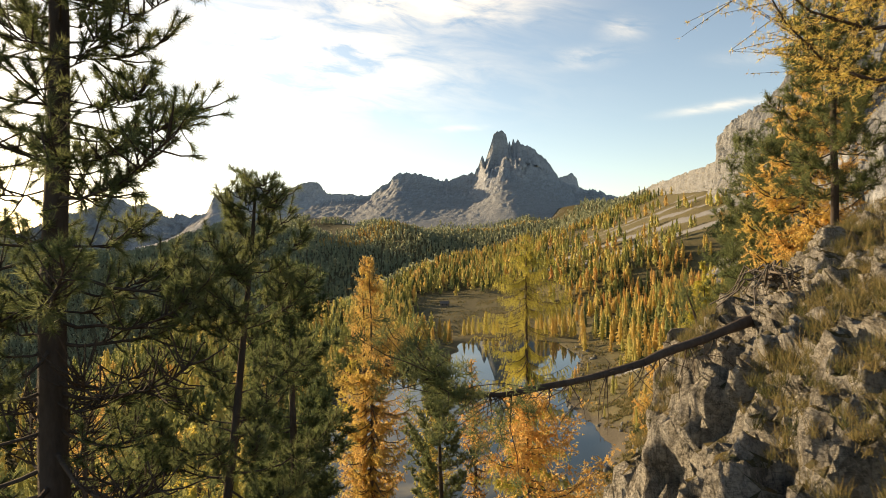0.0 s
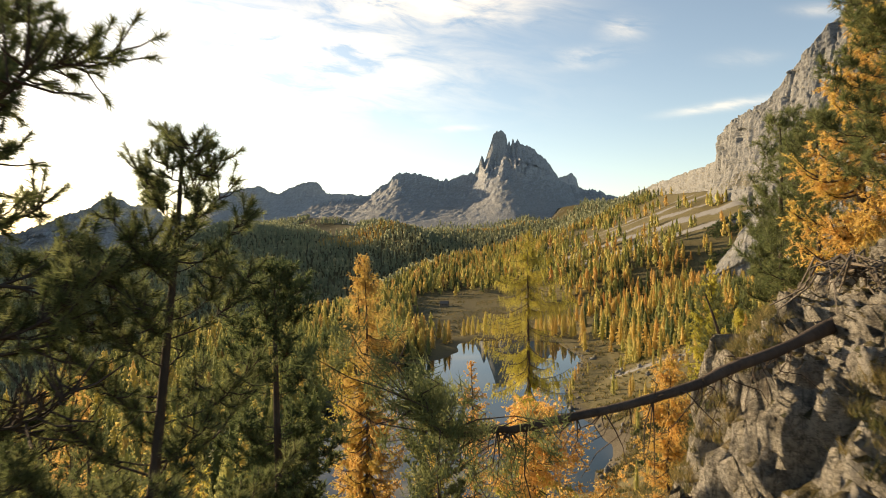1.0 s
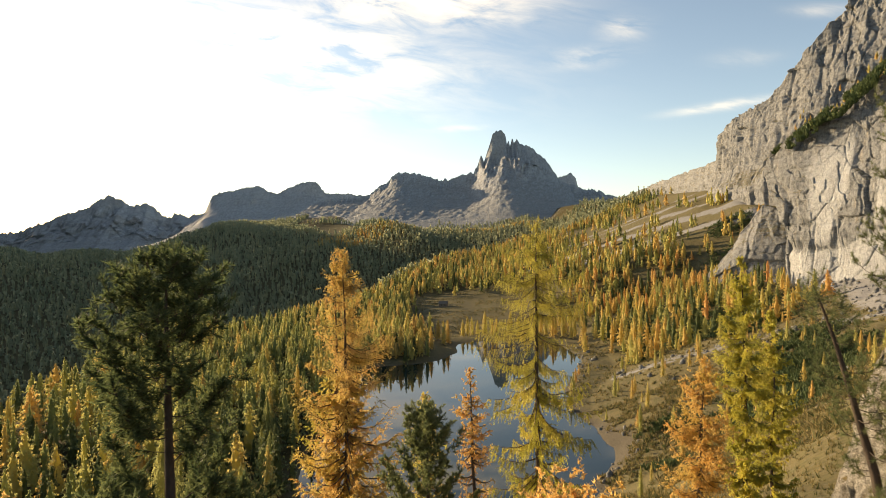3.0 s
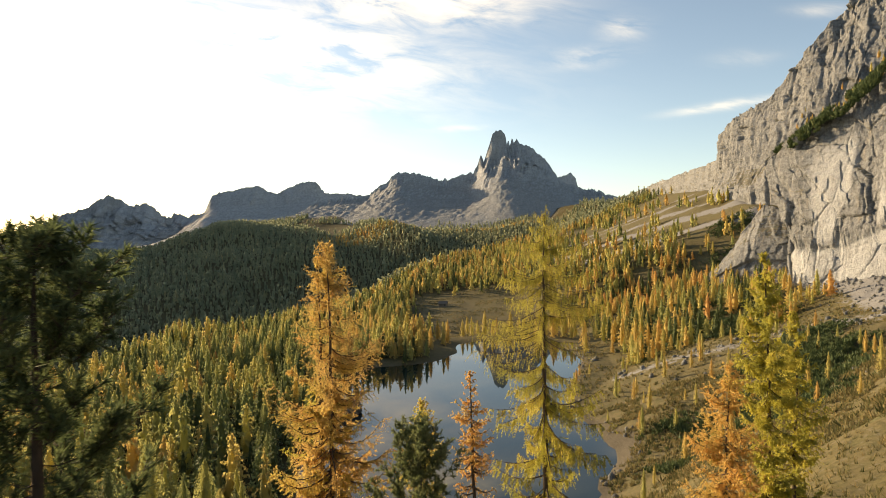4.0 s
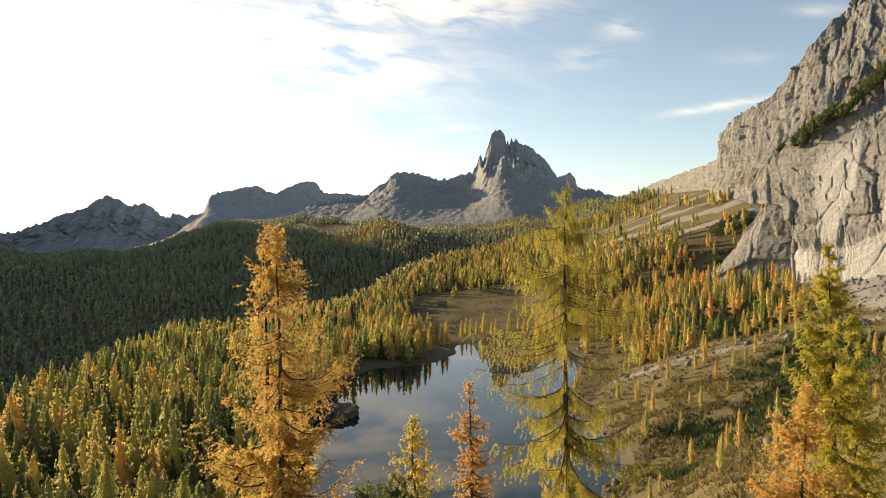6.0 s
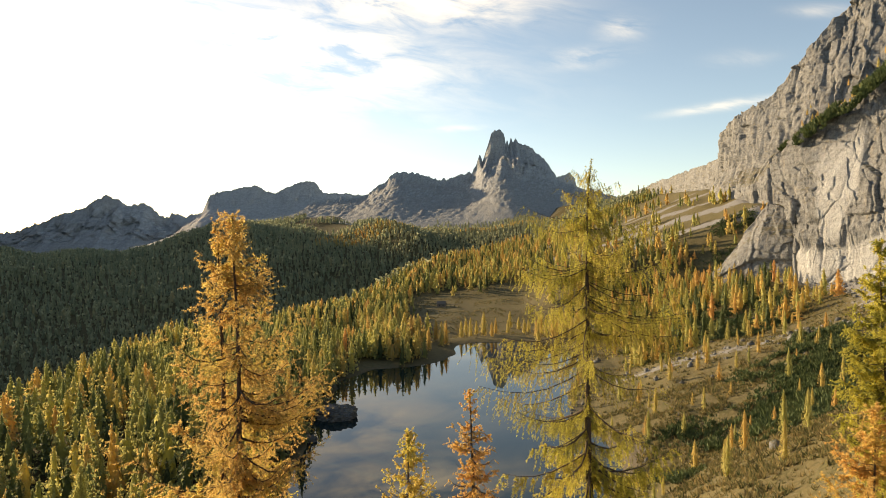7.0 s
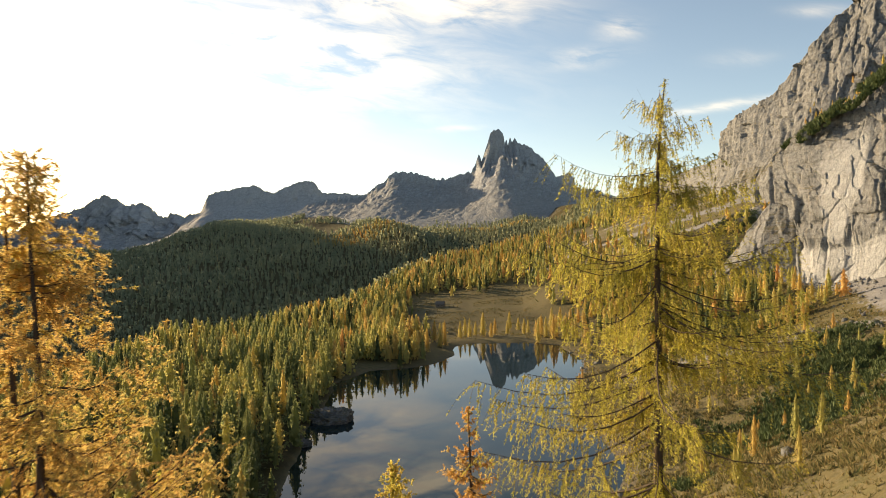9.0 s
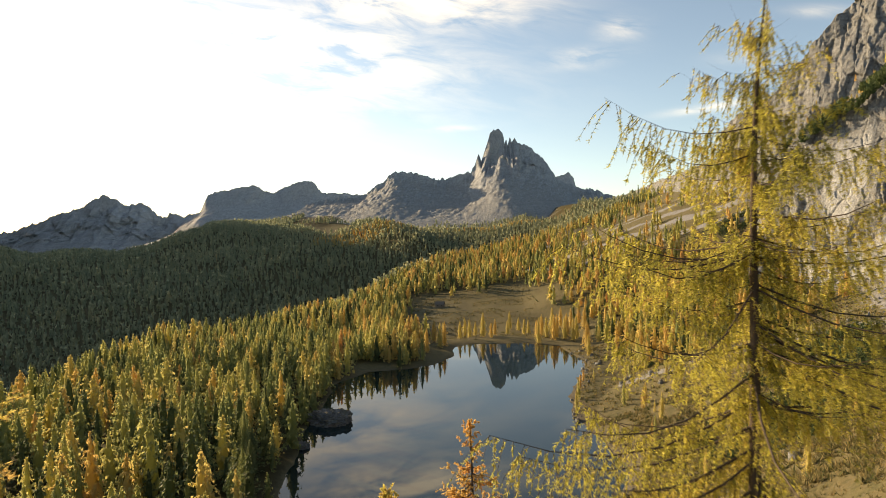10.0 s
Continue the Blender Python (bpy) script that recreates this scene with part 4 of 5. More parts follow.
def wood_template(rng, height, spread, n, kind):
    """A tree far off: a spire of foliage clumps that hang like shingles, in uneven whorls."""
    h = rng.uniform(0, 1, n) ** 0.85
    az = rng.uniform(0, 2 * np.pi, n)
    if n > 150:
        # foliage gathers on separate boughs
        boughs = max(16, n // 18)
        pick = rng.integers(0, boughs, n)
        bh, ba = ((np.arange(boughs) + rng.uniform(0, 1, boughs)) / boughs) ** 0.85, np.arange(boughs) * 2.4 + rng.normal(0, 0.4, boughs)
        h = np.clip(bh[pick] + rng.normal(0, 0.016, n), 0, 1)
        az = ba[pick] + rng.normal(0, 0.36, n) / (1.15 - h)
    z = height * (0.05 + 0.93 * h)
    lump = 1 + 0.2 * np.sin(3 * az + 9 * h + rng.uniform(0, 6)) + 0.14 * np.sin(5 * az - 14 * h)
    full = (1 - h**1.55) ** 0.85 if kind == "larch" else (1 - h) ** 0.6
    out = 1 - 0.5 * rng.uniform(0, 1, n) ** 1.8
    r = spread * (full * np.minimum(1, 0.62 + 1.8 * h) + 0.012) * lump * out
    z = z - 0.25 * spread * out * (1 - h)
    roots = np.stack([r * np.cos(az), r * np.sin(az), z], -1)
    fall = -1.1 if kind == "larch" else -0.5
    dirs = np.stack([0.55 * np.cos(az), 0.55 * np.sin(az), np.full(n, fall)], -1) + rng.normal(0, 0.4, (n, 3))
    size = height * (7.2 / n) ** 0.5 * rng.uniform(0.22, 0.48, n) * (1.15 - 0.6 * h) * (0.85 if n > 1000 else 1.0)
    v, t = blades(roots - dirs * (0.3 * size)[:, None], dirs, size, size * 0.8, rng, 1.0)
    # the dense inner crown, a lumpy tapering column
    rings, sides, girth = (12, 11, 0.36) if n > 1000 else (7, 7, 0.44) if n > 100 else (3, 6, 0.66)
    hh, aa = np.meshgrid(np.linspace(0.04, 0.97, rings), np.arange(sides) * 2 * np.pi / sides, indexing="ij")
    solid = (1 - hh**1.55) ** 0.85 if kind == "larch" else (1 - hh) ** 0.6
    wide = spread * (solid * np.minimum(1, 0.62 + 1.8 * hh) + 0.01) * (girth + 0.14 * rng.normal(0, 1, hh.shape)) * (1 + 0.2 * np.sin(3 * aa + 9 * hh + rng.uniform(0, 6)))
    aa = aa + 0.5 * hh * 6
    core = np.stack([wide * np.cos(aa), wide * np.sin(aa), height * (0.05 + 0.93 * hh) + 0.02 * height * rng.normal(0, 1, hh.shape)], -1).reshape(-1, 3)
    i = np.arange(rings - 1)[:, None] * sides + np.arange(sides)[None]
    j = np.arange(rings - 1)[:, None] * sides + (np.arange(sides)[None] + 1) % sides
    faces = np.concatenate([np.stack([i, j, j + sides], -1).reshape(-1, 3), np.stack([i, j + sides, i + sides], -1).reshape(-1, 3)])
    mood = np.concatenate([np.repeat(rng.uniform(0, 1, n), 3), rng.uniform(0.1, 0.6, len(core))])
    return np.concatenate([v, core]), np.concatenate([t, faces + len(v)]), mood


def wood(name, label, points, heights, tints, variants, mat, seed, n, kind, girth=0.2):
    """One stand of far trees, joined."""
    rng = np.random.default_rng(seed)
    templates = [wood_template(rng, 1.0, girth, n, kind) for _ in range(variants)]
    pick = rng.integers(0, variants, len(points))
    turn = rng.uniform(0, 2 * np.pi, len(points))
    vs, ts, sp, ti, off = [], [], [], [], 0
    for k in range(variants):
        sel = np.nonzero(pick == k)[0]
        v, t, s = templates[k]
        c, d = np.cos(turn[sel])[:, None], np.sin(turn[sel])[:, None]
        hh = heights[sel][:, None]
        wide = hh * rng.uniform(0.8, 1.25, (len(sel), 1))
        pv = np.stack([(v[:, 0] * c - v[:, 1] * d) * wide, (v[:, 0] * d + v[:, 1] * c) * wide, v[:, 2] * hh], -1) + points[sel][:, None]
        vs.append(pv.reshape(-1, 3))
        ts.append((t[None] + (np.arange(len(sel)) * len(v))[:, None, None] + off).reshape(-1, 3))
        off += len(sel) * len(v)
        sp.append(np.tile(s, len(sel)))
        ti.append(np.repeat(tints[sel], len(v)))
    me = np_mesh(name, np.concatenate(vs), np.concatenate(ts), mat=mat, tint=np.concatenate(ti), sprig=np.concatenate(sp))
    return tagged(new(name, me), label, "forest", kind="stuff")


def scatter(rng, x0, x1, y0, y1, gap):
    """Jittered points."""
    gx, gy = np.meshgrid(np.arange(x0, x1, gap), np.arange(y0, y1, gap))
    return gx.ravel() + rng.uniform(-0.48, 0.48, gx.size) * gap, gy.ravel() + rng.uniform(-0.48, 0.48, gx.size) * gap


def stand(name, label, seed, box, gap, height, n, hue, dark=0.12, keep=None, mat=None, wide=0.2):
    """Fills a stretch of land with larches and some dark pines."""
    rng = np.random.default_rng(seed)
    x, y = scatter(rng, *box, gap)
    ok = rng.uniform(0, 1, len(x)) < wood_at(x, y)
    ok &= np.hypot(x, y) > 60
    if keep is not None:
        ok &= keep(x, y)
    x, y = x[ok], y[ok]
    p = np.stack([x, y, land(x, y) - 0.3], -1)
    hh = height * rng.uniform(0.55, 1.2, len(x)) * (1 + 0.15 * vnoise(x / 40, y / 40, 0, 71))
    tints = np.clip(hue + 0.19 * rng.normal(0, 1, len(x)) + 0.18 * vnoise(x / 45, y / 45, 0, 73), 0.02, 0.95)
    evergreen = rng.uniform(0, 1, len(x)) < dark * (1 + 1.5 * vnoise(x / 50, y / 50, 0, 75))
    wood(name, label, p[~evergreen], hh[~evergreen], tints[~evergreen], 7, mat or FOREST, seed + 1, n, "larch", wide)
    if evergreen.sum() > 3:
        wood("pine_wood", "dark stone pines scattered among the larches", p[evergreen], hh[evergreen], np.full(evergreen.sum(), 0.35), 4, PINE, seed + 2, n, "pine")


def lone(model_list, spots, rng, sizes, group):
    """Copies of the model trees on the given spots."""
    for n, (x, y) in enumerate(spots):
        model = model_list[int(rng.integers(len(model_list)))]
        k = rng.uniform(*sizes)
        made = copy_thing(model, pose(x, y, ground_z(x, y) - 0.3, 0, 0, rng.uniform(0, 360)))
        made.scale = (k * rng.uniform(0.9, 1.15),) * 2 + (k,)
        tagged(made, group=group)


rng = np.random.default_rng(131)
near_x, near_y = scatter(rng, -120, -20, 60, 215, 6.6)
near_ok = (rng.uniform(0, 1, len(near_x)) < wood_at(near_x, near_y)) & (np.hypot(near_x, near_y) > 60) & (np.hypot(near_x, near_y - 20) < 138)
near_spots = list(zip(near_x[near_ok], near_y[near_ok]))


def cone_tree(name, label, seed, base, height, spread, tint, n, kind, leaf, group, category):
    """A tree at middle distance: trunk and a layered crown."""
    rng = np.random.default_rng(seed)
    crown = wood_template(rng, height, spread, n, kind)
    h = np.linspace(0, 1, 6)
    trunk = np.array(base) + np.stack([0 * h, 0 * h, height * 0.97 * h], -1)
    return tree(name, label, trunk, 0.011 * height * (1 - h) + 0.02, None, (crown[0] + np.array(base), crown[1], crown[2]), BARK, leaf, tint, category, group)


shore_models = []
for n, tint in enumerate((0.08, 0.24, 0.40, 0.16, 0.30, 0.62, 0.22, 0.12)):
    x, y = near_spots.pop(0)
    shore_models.append(cone_tree("larch_tree", ("green gold larch in the shore forest", "golden larch in the shore forest")[tint > 0.25], 320 + n, rooted(x, y), 15.5, 15.5 * (0.165 + 0.02 * (n % 3)), tint,
                                  5600, "larch", FOREST, "larches of the shore forest", "larch tree"))
pine_model = cone_tree("pine_tree", "dark stone pine in the shore forest", 340, rooted(*near_spots.pop(0)), 14.0, 2.5, 0.4, 3600, "pine", PINE, "larches of the shore forest", "pine tree")
lone(shore_models + [pine_model], near_spots, rng, (0.6, 1.2), "larches of the shore forest")
# darkest trees added along the left bank, standing in for larches in shade
lone([pine_model, shore_models[0], shore_models[7]], [(-56, 208), (-55, 222), (-58, 236), (-54, 246), (-58, 262), (-56, 284), (-60, 296), (-57, 310), (-61, 322), (-52, 196), (-60, 216), (-63, 250), (-49, 180), (-53, 188)], rng, (0.85, 1.25), "larches of the shore forest")
stand("larch_wood_shore", "dense golden green larch forest left of the lake", 101, (-185, 0, 62, 340), 6.6, 16.5, 280, 0.22, 0.13, lambda x, y: ~((x > -122) & (x < -18) & (y > 58) & (np.hypot(x, y - 20) < 138)))
stand("larch_wood_terrace", "golden larches on the terrace behind the lake", 102, (-185, 20, 340, 640), 6.2, 16.5, 150, 0.27, 0.12)
stand("larch_wood_ridge", "golden larch forest on the rising ridge", 103, (-160, 420, 560, 1330), 8.2, 16.0, 36, 0.36, 0.08)
stand("larch_wood_slope", "golden larches on the slope under the cliff", 104, (70, 300, 225, 640), 5.8, 13.5, 270, 0.46, 0.2)
stand("larch_wood_valley", "shaded forest on the far valley flank", 105, (-1500, 700, 680, 2350), 11.6, 18.0, 6, 0.36, 0.0, lambda x, y: (np.abs(x) < 0.78 * y + 30) & ((y > 1330) | (x < terrace_edge(y))), HAZED_VALLEY, 0.24)


# sunlit larch groves high on the far flank
for seed, cx, cy, rx, ry in ((111, -200, 1720, 130, 90), (112, -880, 2060, 110, 70), (113, 120, 1900, 160, 60)):
    rng = np.random.default_rng(seed)
    a, q = rng.uniform(0, 6.28, 330), np.sqrt(rng.uniform(0, 1, 330))
    x, y = cx + rx * q * np.cos(a) + 60 * q * np.sin(a), cy + ry * q * np.sin(a)
    wood("larch_grove", "orange larch grove high on the far flank", np.stack([x, y, land(x, y)], -1), rng.uniform(10, 19, 330), np.clip(rng.normal(0.6, 0.1, 330), 0, 1), 4, FOREST, seed, 30, "larch")

# ---- the crag beside the start ----


def crag_height(x, y):
    off = np.interp(y, [-3, 2, 5.5, 7, 9.5, 14, 18, 22], [0.3, 0.12, 0.2, 1.1, 2.4, 5.0, 7.1, 9.9])
    h = np.interp(x - off, [0.2, 0.7, 1.44, 1.83, 2.26, 2.69, 3.64, 4.1, 6.5, 9], [52.0, 65.2, 68.2, 69.2, 69.62, 69.82, 70.45, 70.7, 72.0, 72.6])
    return h - np.interp(y, [-3, 6, 9.5, 14, 18, 22], [-0.3, 0.0, 0.8, 1.1, 1.6, 6.0])


def build_crag():
    x, y = np.meshgrid(np.concatenate([np.arange(0.1, 4.6, 0.03), np.arange(4.6, 8.5, 0.055), np.arange(8.5, 14.0, 0.14)]), np.concatenate([np.arange(0.2, 8.0, 0.04), np.arange(8.0, 21.5, 0.07)]))
    h = crag_height(x, y)
    wx, wy = x + 0.16 * fractal(x * 1.5, y * 1.5, 0, 3, 81), y + 0.16 * fractal(x * 1.5, y * 1.5, 0, 3, 82)
    big, bj = facets(wx * 1.1, wy * 1.1 + 0.6 * h, 83)
    mid, mj = facets(wx * 3.1, wy * 3.1 + h, 84)
    small, sj = facets(wx * 8.5, wy * 8.5 + 2 * h, 85)
    rough = fractal(x * 2.2 + 0.5 * h, y * 2.2, h, 6, 86, 0.66)
    bump = 0.13 * big - 0.10 * bj**3 + 0.075 * mid - 0.05 * mj**3 + 0.04 * small - 0.02 * sj + 0.10 * rough + 0.035 * fractal(x * 9, y * 9, h * 5, 5, 88, 0.68)
    edge = ease(x, 0.3, 1.0)
    me = np_mesh("crag", np.stack([x - 0.8 * bump * edge, y - 0.35 * bump, h + 0.8 * bump], -1), quads=grid_quads(*x.shape), mat=CRAG_ROCK)
    tagged(new("crag", me), "rough pale limestone crag grown with dry grass", "rock", kind="structure")


def grass_tufts(name, label, points, blades_each, length, seed, mat=GRASS, lift=0.9, width=0.035, category="grass"):
    rng = np.random.default_rng(seed)
    n = len(points)
    roots = np.repeat(points, blades_each, 0) + rng.normal(0, 0.16 * length, (n * blades_each, 3)) * [1, 1, 0.2]
    dirs = rng.normal(0, 0.55, roots.shape)
    dirs[:, 2] = np.abs(dirs[:, 2]) + lift
    size = length * rng.uniform(0.4, 1.2, len(roots)) * np.repeat(rng.uniform(0.5, 1.2, n), blades_each)
    v, t = blades(roots, dirs, size, size * width + 0.002, rng)
    me = np_mesh(name, v, t, mat=mat, tint=np.repeat(np.repeat(rng.uniform(0.15, 0.85, n), blades_each), 3), sprig=np.repeat(rng.uniform(0, 1, len(roots)), 3))
    return tagged(new(name, me), label, category, kind="stuff")


def on_crag(rng, n, x0, x1, y0, y1):
    x, y = rng.uniform(x0, x1, n * 3), rng.uniform(y0, y1, n * 3)
    ok = (vnoise(x * 1.1, y * 1.1, 0, 91) > -0.38) & (x > 1.15 + np.interp(y, [5.5, 7, 9.5, 14, 18, 22], [0.2, 1.1, 2.4, 5.0, 7.1, 9.9]))
    x, y = x[ok][:n], y[ok][:n]
    return np.stack([x, y, crag_height(x, y) + 0.0], -1)


build_crag()
rng = np.random.default_rng(5)
grass_tufts("crag_grass", "dry yellow grass tufts on the crag", np.concatenate([on_crag(rng, 5200, 1.0, 6.0, 0.8, 13.5), on_crag(rng, 1500, 5.0, 11.0, 10.0, 19.5)]), 34, 0.135, 7, width=0.02)


def leaning_pine():
    """A dead-looking pine stem that leans out from the crag, its tip still green."""
    rng = np.random.default_rng(41)
    key = np.array([(2.45, 4.75, 69.62), (2.0, 4.42, 69.55), (1.5, 4.22, 69.44), (0.95, 4.05, 69.30), (0.38, 3.89, 69.22), (0.08, 3.72, 69.24), (-0.10, 3.58, 69.34), (-0.18, 3.48, 69.56)])
    t = np.linspace(0, 7, 29)
    line = np.stack([np.interp(t, np.arange(8), key[:, c]) for c in range(3)], -1)
    line = np.concatenate([line[:1], (line[:-2] + line[1:-1] * 2 + line[2:]) / 4, line[-1:]])
    line += 0.012 * np.stack([fractal(t * 1.3, t * 0 + c, 0, 3, 42) for c in range(3)], -1)
    n = 130
    at = rng.uniform(0.1, 0.98, n) * 28
    i0 = at.astype(int)
    root = line[i0]
    way = rng.normal(0, 0.5, (n, 3))
    way[:, 2] = np.where(at > 20, 0.5, -0.7) + rng.normal(0, 0.3, n)
    way[:, 0] -= 0.35
    span = rng.uniform(0.06, 0.5, n) ** 1.2
    s = np.array([0, 0.33, 0.66, 1.0])
    twig = root[:, None] + way[:, None] * (span[:, None] * s)[..., None]
    twig[:, 1:, :] += np.cumsum(rng.normal(0, 0.035, (n, 3, 3)), 1)
    v, q = tubes(twig, np.array([0.005, 0.0035, 0.0025, 0.0015])[None].repeat(n, 0), 4)
    tip = twig[at > 15][:, -1]
    tip = np.concatenate([tip, line[22:]])
    m = 60
    dirs = rng.normal(0, 0.6, (len(tip), m, 3)) + [-0.2, 0, 0.4]
    roots = (tip[:, None] + rng.normal(0, 0.025, (len(tip), m, 3))).reshape(-1, 3)
    size = 0.075 * rng.uniform(0.7, 1.2, len(roots))
    nv, nt = blades(roots, dirs.reshape(-1, 3), size, size * 0.085, rng)
    radii = np.interp(t, [0, 1, 5, 7], [0.046, 0.036, 0.014, 0.005]) * (1 + 0.12 * fractal(t * 3, t * 0, 0, 3, 47))
    tree("leaning_pine", "dark leaning pine stem, roots in the crag, green tip", line, radii, (v, q), (nv, nt, np.repeat(rng.uniform(0, 1, len(tip)), m * 3)), PINE_BARK, PINE, 0.5, "pine tree")


leaning_pine()


def root_tangle(x, y, z, seed):
    rng = np.random.default_rng(seed)
    n = 26
    a = rng.uniform(0, 6.28, n)
    s = np.linspace(0, 1, 6)
    line = np.empty((n, 6, 3))
    for j, q in enumerate(s):
        line[:, j, 0] = x + np.cos(a) * 0.45 * q + rng.normal(0, 0.035, n)
        line[:, j, 1] = y + np.sin(a) * 0.4 * q + rng.normal(0, 0.035, n)
        line[:, j, 2] = z + 0.16 * np.sin(q * 3.14) * rng.uniform(0.2, 1.4, n) - 0.25 * q + rng.normal(0, 0.03, n)
    v, q = tubes(line, 0.012 * (1 - 0.7 * s)[None] * rng.uniform(0.5, 1.4, (n, 1)), 4)
    tagged(new("root_tangle", np_mesh("root_tangle", v, quads=q, mat=GREY_WOOD)), "tangle of dead grey roots on the crag", "roots", kind="stuff")


root_tangle(2.75, 5.0, 69.95, 51)


def crag_z(x, y, sink=0.12):
    return (x, y, float(crag_height(np.array([x]), np.array([y]))[0]) - sink)


def crag_tree(kind, label, seed, x, y, tip, spread, **more):
    b = crag_z(x, y)
    maker = larch if kind == "larch" else pine
    return maker(kind + "_tree", label, seed, b, tip - b[2], spread, **more)


crag_tree("larch", "overhanging orange larch rooted on the crag", 61, 4.25, 4.8, 75.5, 1.75, tint=0.50, whorls=70, twigs=48, tufts=18, per=6, needle=0.036, ratio=0.11, low=0.34, droop=0.12, rand=0.3, twig_wood=True, stout=0.6,
          arms=((3.3, 196, 2.75, -0.1), (3.7, 188, 2.4, -0.12), (2.8, 205, 2.6, -0.05), (3.0, 180, 2.3, 0.0)))
crag_tree("larch", "small orange larch on the crag", 62, 4.55, 7.6, 72.7, 0.72, tint=0.58, whorls=120, twigs=30, tufts=14, needle=0.034, ratio=0.2, droop=0.3)
crag_tree("pine", "green stone pine on the crag edge", 63, 4.25, 6.6, 73.6, 0.7, whorls=90, brushes=34, needles=44, low=0.2, radius=0.011)
crag_tree("pine", "slim stone pine behind the crag", 64, 4.85, 9.9, 71.9, 0.65, whorls=90, brushes=30, needles=40, low=0.12, radius=0.012)
crag_tree("pine", "dark young pine beside the larches", 65, 4.6, 8.6, 71.6, 0.8, whorls=80, brushes=28, needles=40, low=0.1, radius=0.012)
crag_tree("pine", "stone pine on the far end of the crag", 66, 7.7, 14.6, 72.2, 0.85, whorls=80, brushes=26, needles=40, low=0.1, radius=0.012)
crag_tree("pine", "stone pine on the far end of the crag", 67, 8.9, 17.0, 73.4, 0.95, whorls=80, brushes=26, needles=40, low=0.1, radius=0.012)
crag_tree("pine", "low crooked pine on the crag rim", 68, 6.3, 14.2, 69.2, 0.9, whorls=50, brushes=20, needles=36, low=0.05, lean=(-0.8, 0.2), radius=0.02)
hero_pine("dark bushy pine in the thicket", 31, -4.3, 8.2, 67.8, 0.9, whorls=50, brushes=16, needles=36)
hero_pine("dark bushy pine in the thicket", 32, -6.4, 10.5, 68.0, 1.2, whorls=50, brushes=16, needles=36)
hero_pine("low dark pine below the slanting one", 33, -2.9, 7.0, 67.4, 0.9, whorls=44, brushes=15, needles=36)
hero_larch("small yellow larch in the thicket", 34, -5.2, 12.5, 67.0, 1.1, 0.42, whorls=70, twigs=16, tufts=7, needle=0.05)
hero_larch("orange larch on the lower slope", 35, -12.6, 22.0, 66.0, 1.4, 0.66, whorls=80, twigs=16, tufts=7, needle=0.06)
hero_larch("yellow larch on the slope below the orange one", 37, -5.7, 37.0, 63.2, 1.3, 0.38, whorls=90, twigs=20, tufts=8, needle=0.06, taper=3.5)
hero_pine("small dark pine on the lower slope", 36, -8.2, 18.0, 63.8, 1.0, whorls=44, brushes=14, needles=34)

# ---- the slope right of the lake ----
kinds = []
rng = np.random.default_rng(77)
for k, (tint, tall) in enumerate(((0.34, 1), (0.45, 1), (0.52, 0.9), (0.60, 1), (0.70, 0.8), (0.40, 1.15), (0.28, 1.1))):
    kinds.append((tint, tall))
spots = []
for x, y in zip(*scatter(rng, 46, 175, 140, 335, 10.5)):
    s, d = x - float(right_foot(y)), float(lake_distance(np.array([x]), np.array([y]))[0])
    if d > 2.5 and s < 95 and rng.uniform() < 0.55 and float(scree_at(np.array([x]), np.array([y]))[0]) < 0.4:
        spots.append((x, y))
shore_gold = [cone_tree("larch_tree", "golden larch on the grassy far shore", 360 + n, rooted(-2 + 3 * n, 428 + 9 * n), 17.0, 3.0, tint, 900, "larch", FOREST, "larches by the far shore", "larch tree")
              for n, tint in enumerate((0.45, 0.58))]
lone(shore_gold, [(12, 472), (19, 480), (29, 484), (34, 473), (24, 494), (16, 490), (64, 500), (58, 512), (52, 520), (74, 505), (84, 512), (64, 449), (90, 420), (86, 398), (-16, 396), (-22, 388), (-10, 410), (-30, 380),
                        (0, 446), (-6, 452), (72, 466), (80, 470), (66, 472), (96, 500), (104, 490), (92, 520), (70, 474), (76, 458), (84, 462), (38, 488), (48, 495), (60, 492), (70, 488), (79, 484), (88, 476), (88, 452), (93, 466)], rng, (0.6, 1.1), "larches by the far shore")
models = []
for n, (x, y) in enumerate(spots):
    tint, tall = kinds[n % len(kinds)]
    p = rooted(x, y)
    size = rng.uniform(0.55, 1.25) * (1.5 if y > 360 else 1.0)
    if n < len(kinds):
        models.append(cone_tree("larch_tree", "golden larch standing free on the slope", 300 + n, p, 8.5 * tall, 1.12, tint, 1400, "larch", FOREST, "larches on the slope", "larch tree"))
        models[-1].scale = (size, size, size)
    else:
        model = models[n % len(kinds)]
        made = copy_thing(model, pose(*p, 0, 0, rng.uniform(0, 360)))
        made.scale = (size, size, size)


